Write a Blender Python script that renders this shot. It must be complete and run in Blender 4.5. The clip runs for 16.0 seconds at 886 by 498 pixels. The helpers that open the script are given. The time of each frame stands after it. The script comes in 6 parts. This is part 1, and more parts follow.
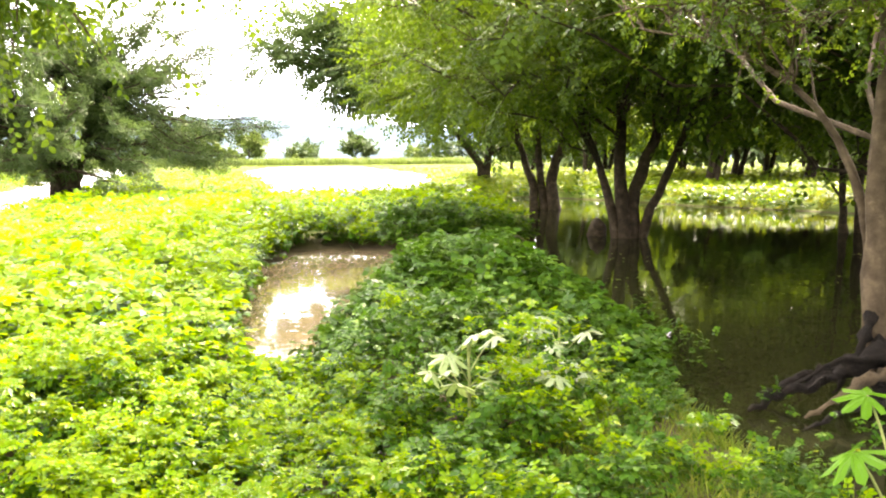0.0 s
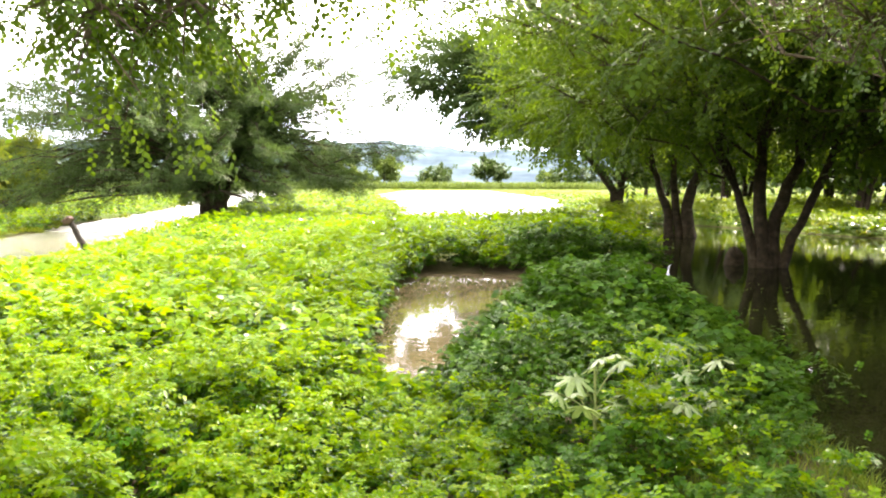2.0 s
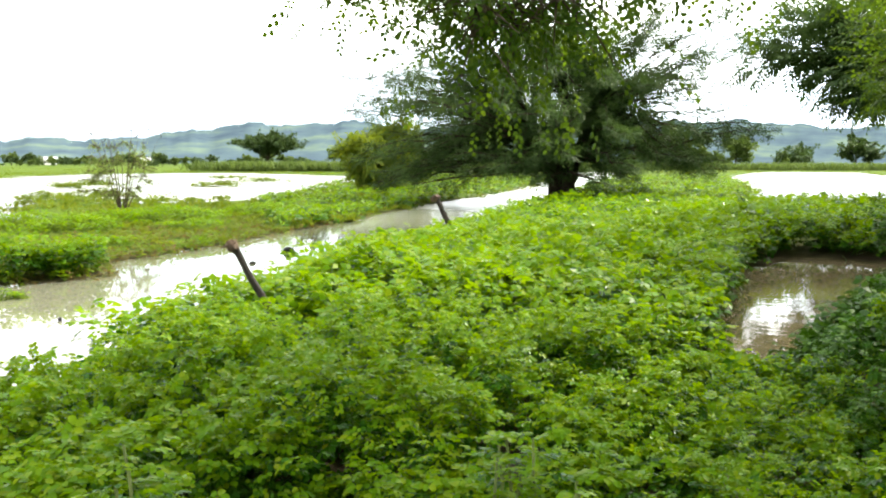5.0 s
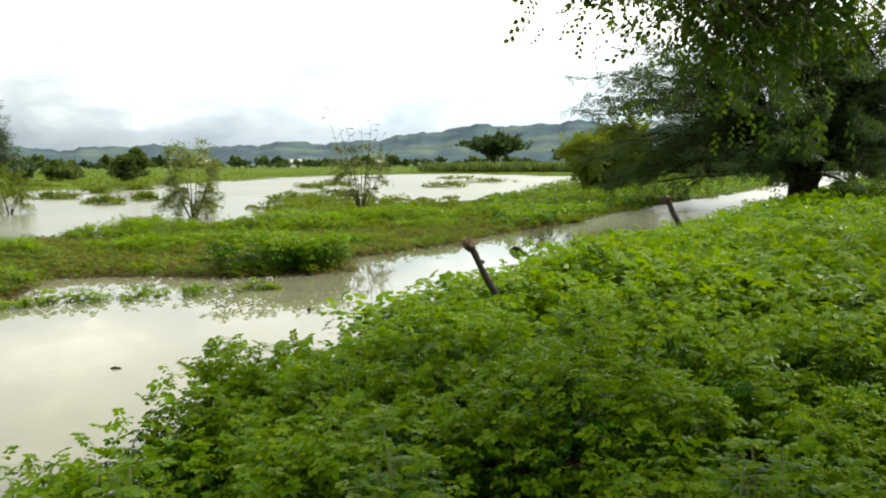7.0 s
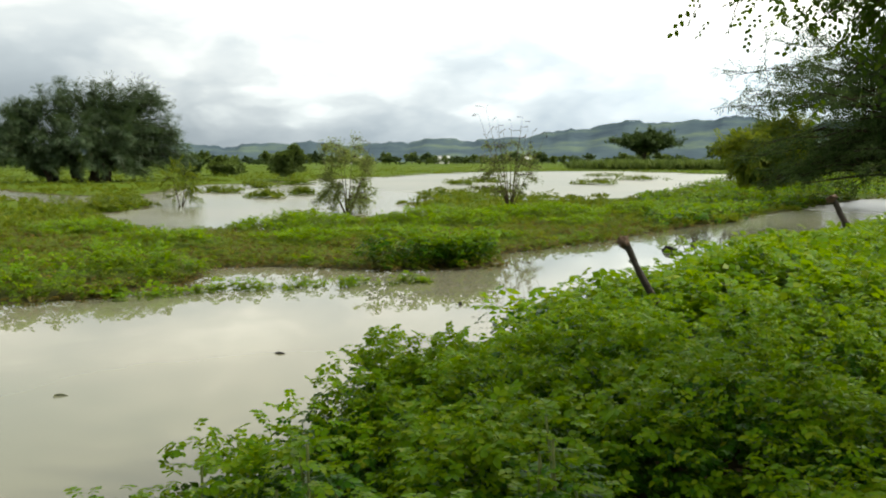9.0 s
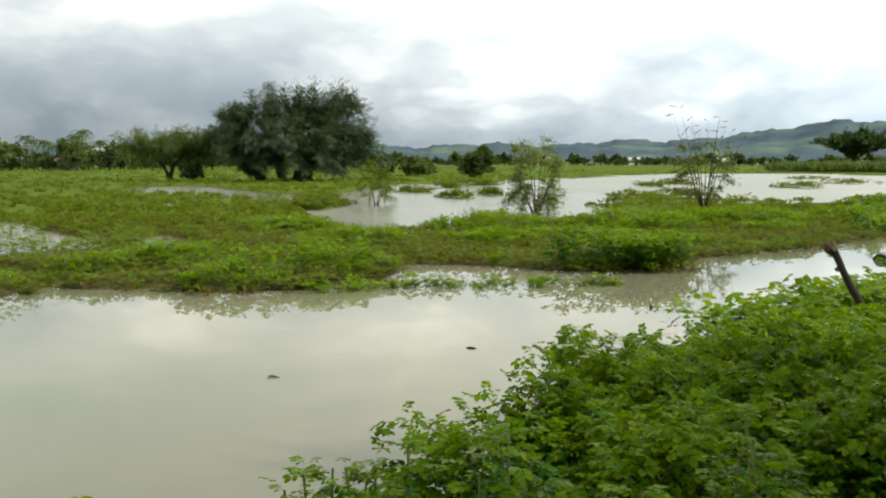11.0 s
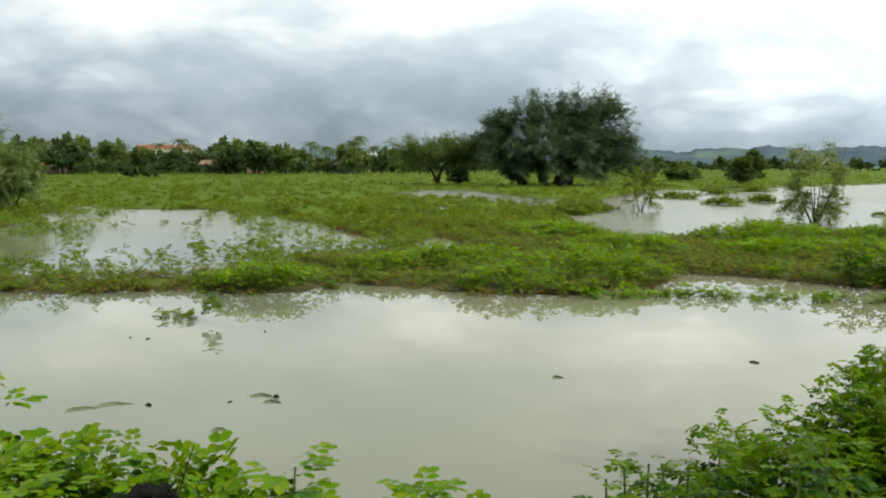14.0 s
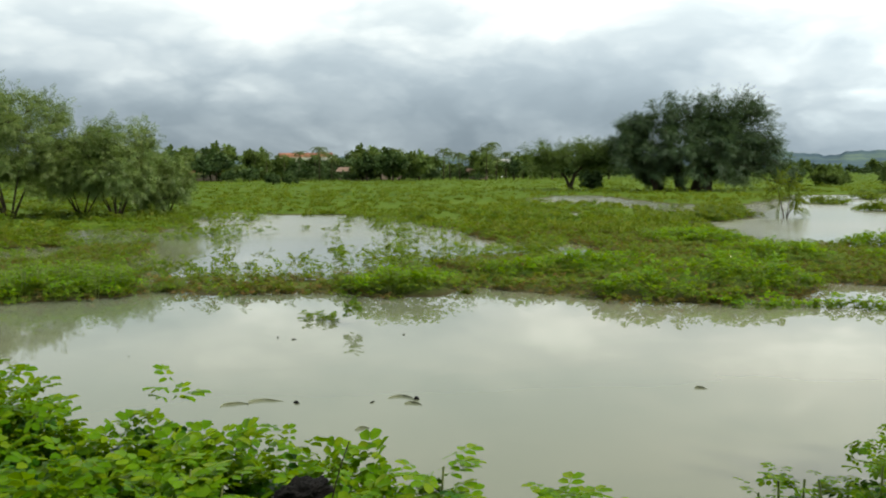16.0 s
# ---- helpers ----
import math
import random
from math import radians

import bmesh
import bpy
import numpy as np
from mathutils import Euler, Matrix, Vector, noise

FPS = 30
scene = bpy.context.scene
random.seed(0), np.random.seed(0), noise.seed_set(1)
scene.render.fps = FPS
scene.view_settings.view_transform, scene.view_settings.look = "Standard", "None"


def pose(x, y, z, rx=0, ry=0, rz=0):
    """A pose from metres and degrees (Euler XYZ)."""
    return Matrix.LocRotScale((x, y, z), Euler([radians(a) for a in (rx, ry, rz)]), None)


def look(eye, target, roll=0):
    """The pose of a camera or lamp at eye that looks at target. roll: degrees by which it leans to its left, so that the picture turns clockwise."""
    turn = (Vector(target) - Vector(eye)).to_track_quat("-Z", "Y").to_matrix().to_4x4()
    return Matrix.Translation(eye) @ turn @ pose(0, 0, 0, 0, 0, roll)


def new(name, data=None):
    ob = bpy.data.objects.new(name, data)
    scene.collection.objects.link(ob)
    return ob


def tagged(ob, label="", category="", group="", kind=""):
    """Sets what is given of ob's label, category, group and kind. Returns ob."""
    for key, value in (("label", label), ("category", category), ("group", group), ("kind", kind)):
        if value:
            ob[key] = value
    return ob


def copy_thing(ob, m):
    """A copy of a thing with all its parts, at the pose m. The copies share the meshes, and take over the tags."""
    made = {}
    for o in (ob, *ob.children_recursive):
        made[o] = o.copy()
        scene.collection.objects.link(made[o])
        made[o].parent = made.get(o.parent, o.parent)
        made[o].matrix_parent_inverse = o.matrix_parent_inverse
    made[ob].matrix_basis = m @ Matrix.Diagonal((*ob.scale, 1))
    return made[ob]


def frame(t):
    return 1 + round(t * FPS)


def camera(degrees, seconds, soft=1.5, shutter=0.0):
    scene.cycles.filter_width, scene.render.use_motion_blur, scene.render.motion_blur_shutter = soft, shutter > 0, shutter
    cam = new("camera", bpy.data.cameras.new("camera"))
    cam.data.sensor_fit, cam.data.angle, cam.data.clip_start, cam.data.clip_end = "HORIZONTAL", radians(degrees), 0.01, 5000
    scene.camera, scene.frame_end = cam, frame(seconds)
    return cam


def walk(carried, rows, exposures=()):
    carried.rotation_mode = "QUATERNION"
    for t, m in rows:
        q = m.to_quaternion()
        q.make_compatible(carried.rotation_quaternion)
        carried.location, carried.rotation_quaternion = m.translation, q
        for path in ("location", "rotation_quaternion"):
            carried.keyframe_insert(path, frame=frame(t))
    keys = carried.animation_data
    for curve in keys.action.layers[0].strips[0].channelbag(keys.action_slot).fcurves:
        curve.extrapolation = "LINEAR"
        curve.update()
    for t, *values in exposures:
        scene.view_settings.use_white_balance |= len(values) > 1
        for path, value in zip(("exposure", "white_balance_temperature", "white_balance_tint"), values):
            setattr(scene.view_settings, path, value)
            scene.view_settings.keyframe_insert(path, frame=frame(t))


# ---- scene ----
cam = camera(53.4, 16.0, soft=2.0)
PATH = [
    (0, (-0.38, 0.439, 1.79), (-0.367, 2.428, 1.585), -0.3),
    (0.5, (-0.387, 0.475, 1.789), (-0.412, 2.467, 1.613), -0.2),
    (1, (-0.387, 0.45, 1.791), (-0.452, 2.444, 1.644), 0.2),
    (1.5, (-0.379, 0.377, 1.791), (-0.545, 2.364, 1.642), 0.1),
    (2, (-0.371, 0.319, 1.788), (-0.652, 2.293, 1.638), 0.3),
    (2.5, (-0.366, 0.291, 1.79), (-0.741, 2.25, 1.641), 0.2),
    (3, (-0.343, 0.166, 1.784), (-0.833, 2.099, 1.623), -0.1),
    (3.5, (-0.327, 0.077, 1.772), (-0.95, 1.97, 1.598), -0.5),
    (4, (-0.322, 0.035, 1.771), (-1.071, 1.88, 1.585), -1.0),
    (4.5, (-0.318, -0.003, 1.77), (-1.197, 1.782, 1.574), -0.5),
    (5, (-0.311, -0.063, 1.773), (-1.313, 1.657, 1.579), 0.1),
    (7.3, (-0.314, -0.192, 1.779), (-1.765, 1.17, 1.588), -0.5),
    (7.5, (-0.31, -0.199, 1.777), (-1.793, 1.129, 1.587), -0.6),
    (8, (-0.315, -0.214, 1.779), (-1.852, 1.052, 1.587), -0.5),
    (10.3, (-0.305, -0.339, 1.769), (-2.039, 0.639, 1.574), 0.2),
    (10.5, (-0.288, -0.343, 1.773), (-2.045, 0.592, 1.58), 0.2),
    (11, (-0.232, -0.386, 1.775), (-2.054, 0.414, 1.579), 0.1),
    (11.5, (-0.159, -0.434, 1.786), (-2.026, 0.257, 1.585), 0.1),
    (12, (-0.098, -0.506, 1.801), (-1.985, 0.123, 1.596), -0.2),
    (12.5, (-0.053, -0.588, 1.817), (-1.968, -0.058, 1.595), -0.3),
    (13, (-0.012, -0.675, 1.829), (-1.948, -0.226, 1.609), -0.0),
    (13.5, (0.019, -0.719, 1.839), (-1.943, -0.383, 1.64), 0.4),
    (14, (0.035, -0.738, 1.842), (-1.94, -0.491, 1.654), 0.2),
    (14.5, (0.059, -0.757, 1.846), (-1.927, -0.59, 1.673), -0.1),
    (15, (0.075, -0.783, 1.85), (-1.917, -0.719, 1.683), -0.5),
    (15.5, (0.08, -0.797, 1.847), (-1.913, -0.811, 1.68), -0.4),
    (16, (0.084, -0.803, 1.847), (-1.908, -0.853, 1.672), -0.2),
]
EXPOSURES = [(0, 2.84, 7700, 26), (1.5, 2.44, 7500, 22), (2.5, 2.0, 7400, 18), (3.5, 1.65, 7300, 11), (5, 1.1, 7000, 6), (7.5, -0.06, 7300, 5), (10.5, -0.25, 7200, 5), (12, -0.27, 7000, 5), (16, -0.3, 6800, 2)]
walk(cam, [(t, look(eye, target, roll)) for t, eye, target, roll in PATH], EXPOSURES)

# ---- world and sun ----
SUN_ELEVATION, SUN_AZIMUTH = radians(45), radians(28)  # azimuth from +y towards +x


def world():
    w = bpy.data.worlds.new("sky")
    scene.world = w
    w.use_nodes = True
    nt = w.node_tree
    nt.nodes.clear()

    def node(kind, **values):
        n = nt.nodes.new(kind)
        for key, value in values.items():
            setattr(n, key, value)
        return n

    def math_node(op, a, b=None, clamp=False):
        n = node("ShaderNodeMath", operation=op, use_clamp=clamp)
        for slot, v in ((0, a), (1, b)):
            if v is None:
                continue
            if isinstance(v, (int, float)):
                n.inputs[slot].default_value = v
            else:
                nt.links.new(v, n.inputs[slot])
        return n.outputs[0]

    sky = node("ShaderNodeTexSky", sky_type="NISHITA", sun_disc=False)
    sky.sun_elevation, sky.sun_rotation = SUN_ELEVATION, SUN_AZIMUTH
    sky.dust_density = 3.0
    clear = node("ShaderNodeVectorMath", operation="SCALE")
    clear.inputs["Scale"].default_value = 0.09
    nt.links.new(sky.outputs[0], clear.inputs[0])
    co = node("ShaderNodeTexCoord").outputs["Generated"]
    sep = node("ShaderNodeSeparateXYZ")
    nt.links.new(co, sep.inputs[0])
    # billowing cloud all over, drawn out flat towards the horizon
    up = math_node("ADD", math_node("MAXIMUM", sep.outputs[2], 0.0), 0.9)
    flat = node("ShaderNodeCombineXYZ")
    nt.links.new(math_node("DIVIDE", sep.outputs[0], up), flat.inputs[0])
    nt.links.new(math_node("DIVIDE", sep.outputs[1], up), flat.inputs[1])
    nt.links.new(math_node("MULTIPLY", sep.outputs[2], 2.0), flat.inputs[2])
    big = node("ShaderNodeTexNoise")
    big.inputs["Scale"].default_value, big.inputs["Detail"].default_value, big.inputs["Roughness"].default_value = 3.2, 9.0, 0.5
    big.inputs["Distortion"].default_value = 0.0
    nt.links.new(flat.outputs[0], big.inputs["Vector"])
    # heaped edges: warped cells laid over the soft sheet
    warp = node("ShaderNodeVectorMath", operation="MULTIPLY_ADD")
    nt.links.new(big.outputs["Color"], warp.inputs[0])
    warp.inputs[1].default_value = (0.35, 0.35, 0.35)
    nt.links.new(flat.outputs[0], warp.inputs[2])
    heap = node("ShaderNodeTexVoronoi", feature="SMOOTH_F1")
    heap.inputs["Scale"].default_value, heap.inputs["Detail"].default_value, heap.inputs["Roughness"].default_value = 5.5, 3.0, 0.55
    heap.inputs["Smoothness"].default_value = 0.35
    nt.links.new(warp.outputs[0], heap.inputs["Vector"])
    billow = math_node("ADD", big.outputs["Fac"], math_node("MULTIPLY", math_node("SUBTRACT", 0.62, heap.outputs["Distance"]), 0.28))
    ramp = node("ShaderNodeValToRGB")
    el = ramp.color_ramp.elements
    el[0].position, el[0].color = 0.30, (0.75, 0.79, 0.835, 1)
    el[1].position, el[1].color = 0.60, (1.15, 1.15, 1.14, 1)
    mid = el.new(0.47)
    mid.color = (0.90, 0.915, 0.935, 1)
    nt.links.new(billow, ramp.inputs[0])
    # the sheet is thin and bright towards the sun and overhead, thick and slate-blue low down away from it
    sx, sy = math.sin(SUN_AZIMUTH), math.cos(SUN_AZIMUTH)
    towards = math_node("ADD", math_node("MULTIPLY", sep.outputs[0], sx), math_node("MULTIPLY", sep.outputs[1], sy))
    glow = math_node("POWER", math_node("MULTIPLY", math_node("ADD", towards, 1.0), 0.5, True), 2.7)
    soft_noise = math_node("MULTIPLY", math_node("SUBTRACT", billow, 0.46), 0.15)
    high = math_node("POWER", math_node("MULTIPLY", math_node("ADD", sep.outputs[2], soft_noise), 6.0, True), 1.35)
    low_glow = math_node("POWER", math_node("MULTIPLY", math_node("ADD", towards, 1.0), 0.5, True), 3.2)
    upper = math_node("ADD", math_node("MULTIPLY", glow, 1.5), 0.86)
    lower = math_node("ADD", math_node("MULTIPLY", low_glow, 1.7), 0.10)
    level = math_node("ADD", math_node("ADD", math_node("MULTIPLY", high, upper), math_node("MULTIPLY", math_node("SUBTRACT", 1.0, high), lower)), 0.21)
    tint = node("ShaderNodeMix", data_type="RGBA")
    nt.links.new(high, tint.inputs[0])
    tint.inputs[6].default_value, tint.inputs[7].default_value = (0.83, 0.975, 1.16, 1), (0.985, 1, 1.02, 1)
    tinted = node("ShaderNodeMix", data_type="RGBA", blend_type="MULTIPLY")
    tinted.inputs[0].default_value = 1.0
    nt.links.new(ramp.outputs[0], tinted.inputs[6])
    nt.links.new(tint.outputs[2], tinted.inputs[7])
    lit = node("ShaderNodeVectorMath", operation="SCALE")
    nt.links.new(tinted.outputs[2], lit.inputs[0])
    nt.links.new(level, lit.inputs["Scale"])
    mix = node("ShaderNodeMix", data_type="RGBA")
    mix.inputs[0].default_value = 0.93
    nt.links.new(clear.outputs[0], mix.inputs[6])
    nt.links.new(lit.outputs[0], mix.inputs[7])
    bg = node("ShaderNodeBackground")
    bg.inputs[1].default_value = 1.5
    nt.links.new(mix.outputs[2], bg.inputs[0])
    nt.links.new(bg.outputs[0], node("ShaderNodeOutputWorld").inputs[0])


world()
sun = new("sun", bpy.data.lights.new("sun", "SUN"))
sun.data.energy, sun.data.angle, sun.data.color = 5.0, radians(2), (1.0, 0.96, 0.88)
sun.matrix_world = look((0, 0, 60), (-math.sin(SUN_AZIMUTH) * math.cos(SUN_ELEVATION), -math.cos(SUN_AZIMUTH) * math.cos(SUN_ELEVATION), 60 - math.sin(SUN_ELEVATION)))


# ---- materials ----
def base(name):
    m = bpy.data.materials.new(name)
    m.use_nodes = True
    nt = m.node_tree
    return m, nt, nt.nodes["Principled BSDF"], nt.nodes["Material Output"]


def noise_node(nt, scale, detail=6.0, rough=0.6, coords="Object"):
    tc = nt.nodes.new("ShaderNodeTexCoord")
    n = nt.nodes.new("ShaderNodeTexNoise")
    n.inputs["Scale"].default_value, n.inputs["Detail"].default_value, n.inputs["Roughness"].default_value = scale, detail, rough
    nt.links.new(tc.outputs[coords], n.inputs["Vector"])
    return n


def ramp_node(nt, fac, stops):
    r = nt.nodes.new("ShaderNodeValToRGB")
    el = r.color_ramp.elements
    while len(el) < len(stops):
        el.new(0.5)
    for e, (pos, col) in zip(el, stops):
        e.position, e.color = pos, (*col, 1)
    nt.links.new(fac, r.inputs[0])
    return r.outputs[0]


def mixed(nt, a, b, fac, blend="MIX"):
    m = nt.nodes.new("ShaderNodeMix")
    m.data_type, m.blend_type = "RGBA", blend
    for slot, v in ((0, fac), (6, a), (7, b)):
        if isinstance(v, (int, float)):
            m.inputs[slot].default_value = v
        elif isinstance(v, tuple):
            m.inputs[slot].default_value = (*v, 1)
        else:
            nt.links.new(v, m.inputs[slot])
    return m.outputs[2]


def leafy(name, stops, through_light=0.35, rough=0.42, patch=0.6, warm=(0.22, 0.30, 0.02), gloss=0.1):
    """Leaves: each one its own shade, drifts of lighter and darker plants, light shining through the blade."""
    m, nt, p, out = base(name)
    geo = nt.nodes.new("ShaderNodeNewGeometry")
    shade = ramp_node(nt, geo.outputs["Random Per Island"], stops)
    drift = noise_node(nt, patch, 3.0)
    drifted = ramp_node(nt, drift.outputs["Fac"], [(0.3, (0.60, 0.63, 0.59)), (0.7, (1.07, 1.0, 0.86))])
    col = mixed(nt, shade, drifted, 1.0, "MULTIPLY")
    fine = noise_node(nt, 60.0, 3.0)
    col = mixed(nt, col, ramp_node(nt, fine.outputs["Fac"], [(0.35, (0.8, 0.8, 0.8)), (0.65, (1.1, 1.1, 1.1))]), 0.7, "MULTIPLY")
    nt.links.new(col, p.inputs["Base Color"])
    p.inputs["Roughness"].default_value = rough
    p.inputs["Specular IOR Level"].default_value = gloss
    t = nt.nodes.new("ShaderNodeBsdfTranslucent")
    nt.links.new(mixed(nt, col, warm, 0.45), t.inputs[0])
    mix = nt.nodes.new("ShaderNodeMixShader")
    mix.inputs[0].default_value = through_light
    nt.links.new(p.outputs[0], mix.inputs[1])
    nt.links.new(t.outputs[0], mix.inputs[2])
    nt.links.new(mix.outputs[0], out.inputs[0])
    return m


def rough_mat(name, stops, scale, bump=0.4, rough=0.85, bump_scale=None, spec=0.3):
    m, nt, p, out = base(name)
    n = noise_node(nt, scale, 8.0, 0.65)
    nt.links.new(ramp_node(nt, n.outputs["Fac"], stops), p.inputs["Base Color"])
    p.inputs["Roughness"].default_value = rough
    p.inputs["Specular IOR Level"].default_value = spec
    b = nt.nodes.new("ShaderNodeBump")
    b.inputs["Strength"].default_value, b.inputs["Distance"].default_value = bump, 0.03
    n2 = noise_node(nt, bump_scale or scale * 4, 8.0, 0.7)
    nt.links.new(n2.outputs["Fac"], b.inputs["Height"])
    nt.links.new(b.outputs[0], p.inputs["Normal"])
    return m


# lower leaves: older green, darkened further for the shade in the hollows
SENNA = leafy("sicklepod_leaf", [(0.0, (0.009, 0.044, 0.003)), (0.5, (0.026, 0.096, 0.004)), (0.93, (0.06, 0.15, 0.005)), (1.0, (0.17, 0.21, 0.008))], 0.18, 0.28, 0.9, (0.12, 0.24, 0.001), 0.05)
# weeds by the grove: a deep green, darkened further for the tree shade there
SHADEWEED = leafy("shaded_weed_leaf", [(0.0, (0.014, 0.054, 0.005)), (0.6, (0.034, 0.105, 0.008)), (1.0, (0.08, 0.17, 0.013))], 0.30, 0.4, 0.6, (0.06, 0.14, 0.003), 0.05)
# top leaves: yellower young growth, brightened for the light on the tops
SENNA_TOP = leafy("sunlit_young_leaf", [(0.0, (0.075, 0.19, 0.004)), (0.6, (0.125, 0.255, 0.006)), (1.0, (0.20, 0.29, 0.01))], 0.44, 0.27, 0.9, (0.23, 0.34, 0.001), 0.06)
SENNA_FAR = leafy("weed_leaf", [(0.0, (0.042, 0.098, 0.007)), (0.6, (0.092, 0.170, 0.012)), (1.0, (0.17, 0.225, 0.018))], 0.45, 0.45, 0.5, (0.21, 0.27, 0.004), 0.06)
REDWEED = leafy("smartweed_leaf", [(0.0, (0.055, 0.072, 0.013)), (0.55, (0.105, 0.098, 0.022)), (1.0, (0.17, 0.09, 0.038))], 0.35, 0.6, 0.5, (0.22, 0.18, 0.02))
MEADOW = leafy("meadow_grass_leaf", [(0.0, (0.056, 0.102, 0.010)), (0.6, (0.092, 0.146, 0.015)), (1.0, (0.145, 0.165, 0.025))], 0.42, 0.6, 0.08, (0.24, 0.28, 0.01))
GRASS = leafy("grass_blade", [(0.0, (0.06, 0.13, 0.012)), (0.7, (0.12, 0.20, 0.02)), (1.0, (0.24, 0.25, 0.045))], 0.42, 0.4, 1.0)
FEATHER = leafy("feathery_leaf", [(0.0, (0.026, 0.060, 0.016)), (0.6, (0.050, 0.096, 0.028)), (1.0, (0.092, 0.14, 0.05))], 0.38, 0.5, 0.3, (0.09, 0.15, 0.03))
BROAD = leafy("tree_leaf", [(0.0, (0.023, 0.060, 0.007)), (0.6, (0.043, 0.100, 0.011)), (0.95, (0.078, 0.148, 0.015)), (1.0, (0.14, 0.20, 0.02))], 0.43, 0.4, 0.4, (0.18, 0.27, 0.008))
WILLOW = leafy("willow_leaf", [(0.0, (0.08, 0.14, 0.034)), (0.6, (0.145, 0.22, 0.06)), (1.0, (0.24, 0.30, 0.11))], 0.40, 0.45, 0.5, (0.15, 0.20, 0.03), 0.3)
PALEBUSH = leafy("pale_bush_leaf", [(0.0, (0.13, 0.19, 0.05)), (0.6, (0.20, 0.27, 0.08)), (1.0, (0.28, 0.33, 0.12))], 0.45, 0.55, 0.4, (0.18, 0.23, 0.03))
DARKTREE = leafy("dark_tree_leaf", [(0.0, (0.028, 0.060, 0.028)), (0.6, (0.052, 0.094, 0.045)), (1.0, (0.10, 0.145, 0.08))], 0.36, 0.5, 0.35, (0.08, 0.12, 0.03), 0.25)
FARTREE = leafy("far_tree_leaf", [(0.0, (0.03, 0.06, 0.022)), (0.6, (0.054, 0.096, 0.034)), (1.0, (0.095, 0.135, 0.055))], 0.25, 0.6, 0.1, (0.08, 0.12, 0.02))
FARTREE_LIGHT = leafy("light_far_tree_leaf", [(0.0, (0.065, 0.11, 0.03)), (0.6, (0.105, 0.16, 0.045)), (1.0, (0.15, 0.20, 0.07))], 0.38, 0.6, 0.1, (0.13, 0.18, 0.02))
PALE = leafy("castor_leaf", [(0.0, (0.15, 0.25, 0.09)), (1.0, (0.25, 0.34, 0.16))], 0.35, 0.22, 2.0, gloss=0.5)
BIGLEAF = leafy("lobed_leaf", [(0.0, (0.06, 0.19, 0.01)), (1.0, (0.10, 0.25, 0.015))], 0.55, 0.35, 2.0, (0.16, 0.36, 0.005))
PALM = leafy("palm_leaf", [(0.0, (0.05, 0.08, 0.02)), (1.0, (0.10, 0.13, 0.04))], 0.25, 0.5, 0.2)
BARK = rough_mat("bark", [(0.3, (0.012, 0.009, 0.005)), (0.55, (0.035, 0.027, 0.016)), (0.75, (0.08, 0.066, 0.042))], 7.0, 0.8, spec=0.12)
BARK_PALE = rough_mat("pale_bark", [(0.3, (0.028, 0.021, 0.012)), (0.55, (0.075, 0.058, 0.034)), (0.75, (0.15, 0.12, 0.075))], 6.0, 0.8, spec=0.12)
STEM = rough_mat("green_stem", [(0.3, (0.09, 0.13, 0.03)), (0.7, (0.17, 0.19, 0.06))], 12.0, 0.2)
WOOD = rough_mat("weathered_post", [(0.3, (0.012, 0.010, 0.008)), (0.7, (0.05, 0.041, 0.032))], 14.0, 0.7)
SPLIT = rough_mat("split_wood", [(0.3, (0.055, 0.035, 0.022)), (0.7, (0.17, 0.11, 0.07))], 25.0, 0.7)
CHAR = rough_mat("charred_wood", [(0.3, (0.003, 0.003, 0.003)), (0.7, (0.014, 0.012, 0.011))], 20.0, 0.9, spec=0.1)
WETROOT = rough_mat("wet_root", [(0.35, (0.003, 0.0025, 0.0015)), (0.6, (0.010, 0.008, 0.005)), (0.8, (0.05, 0.038, 0.022))], 14.0, 1.0, spec=0.15)
STONE = rough_mat("stone", [(0.3, (0.12, 0.09, 0.06)), (0.7, (0.25, 0.18, 0.12))], 9.0, 0.6)
PAD = rough_mat("sodden_leaf", [(0.3, (0.11, 0.12, 0.072)), (0.7, (0.17, 0.18, 0.115))], 8.0, 0.05, 0.05, spec=0.5)
WIRE = rough_mat("rusty_wire", [(0.3, (0.05, 0.035, 0.03)), (0.7, (0.12, 0.08, 0.06))], 40.0, 0.2, 0.6)
WALL = rough_mat("painted_wall", [(0.3, (0.55, 0.52, 0.47)), (0.7, (0.78, 0.76, 0.71))], 0.8, 0.2)
WALL_TAN = rough_mat("plank_wall", [(0.3, (0.10, 0.08, 0.06)), (0.7, (0.22, 0.17, 0.13))], 0.9, 0.3)
ROOF_RED = rough_mat("red_roof", [(0.3, (0.26, 0.10, 0.06)), (0.7, (0.40, 0.18, 0.11))], 0.7, 0.3)
ROOF_TIN = rough_mat("tin_roof", [(0.3, (0.45, 0.46, 0.47)), (0.7, (0.72, 0.72, 0.72))], 0.5, 0.2, 0.45)
ROOF_RUST = rough_mat("rusty_roof", [(0.3, (0.16, 0.10, 0.07)), (0.7, (0.34, 0.24, 0.18))], 0.6, 0.3)
DARK = rough_mat("window_dark", [(0.3, (0.02, 0.022, 0.025)), (0.7, (0.05, 0.055, 0.06))], 1.0, 0.1, 0.3)


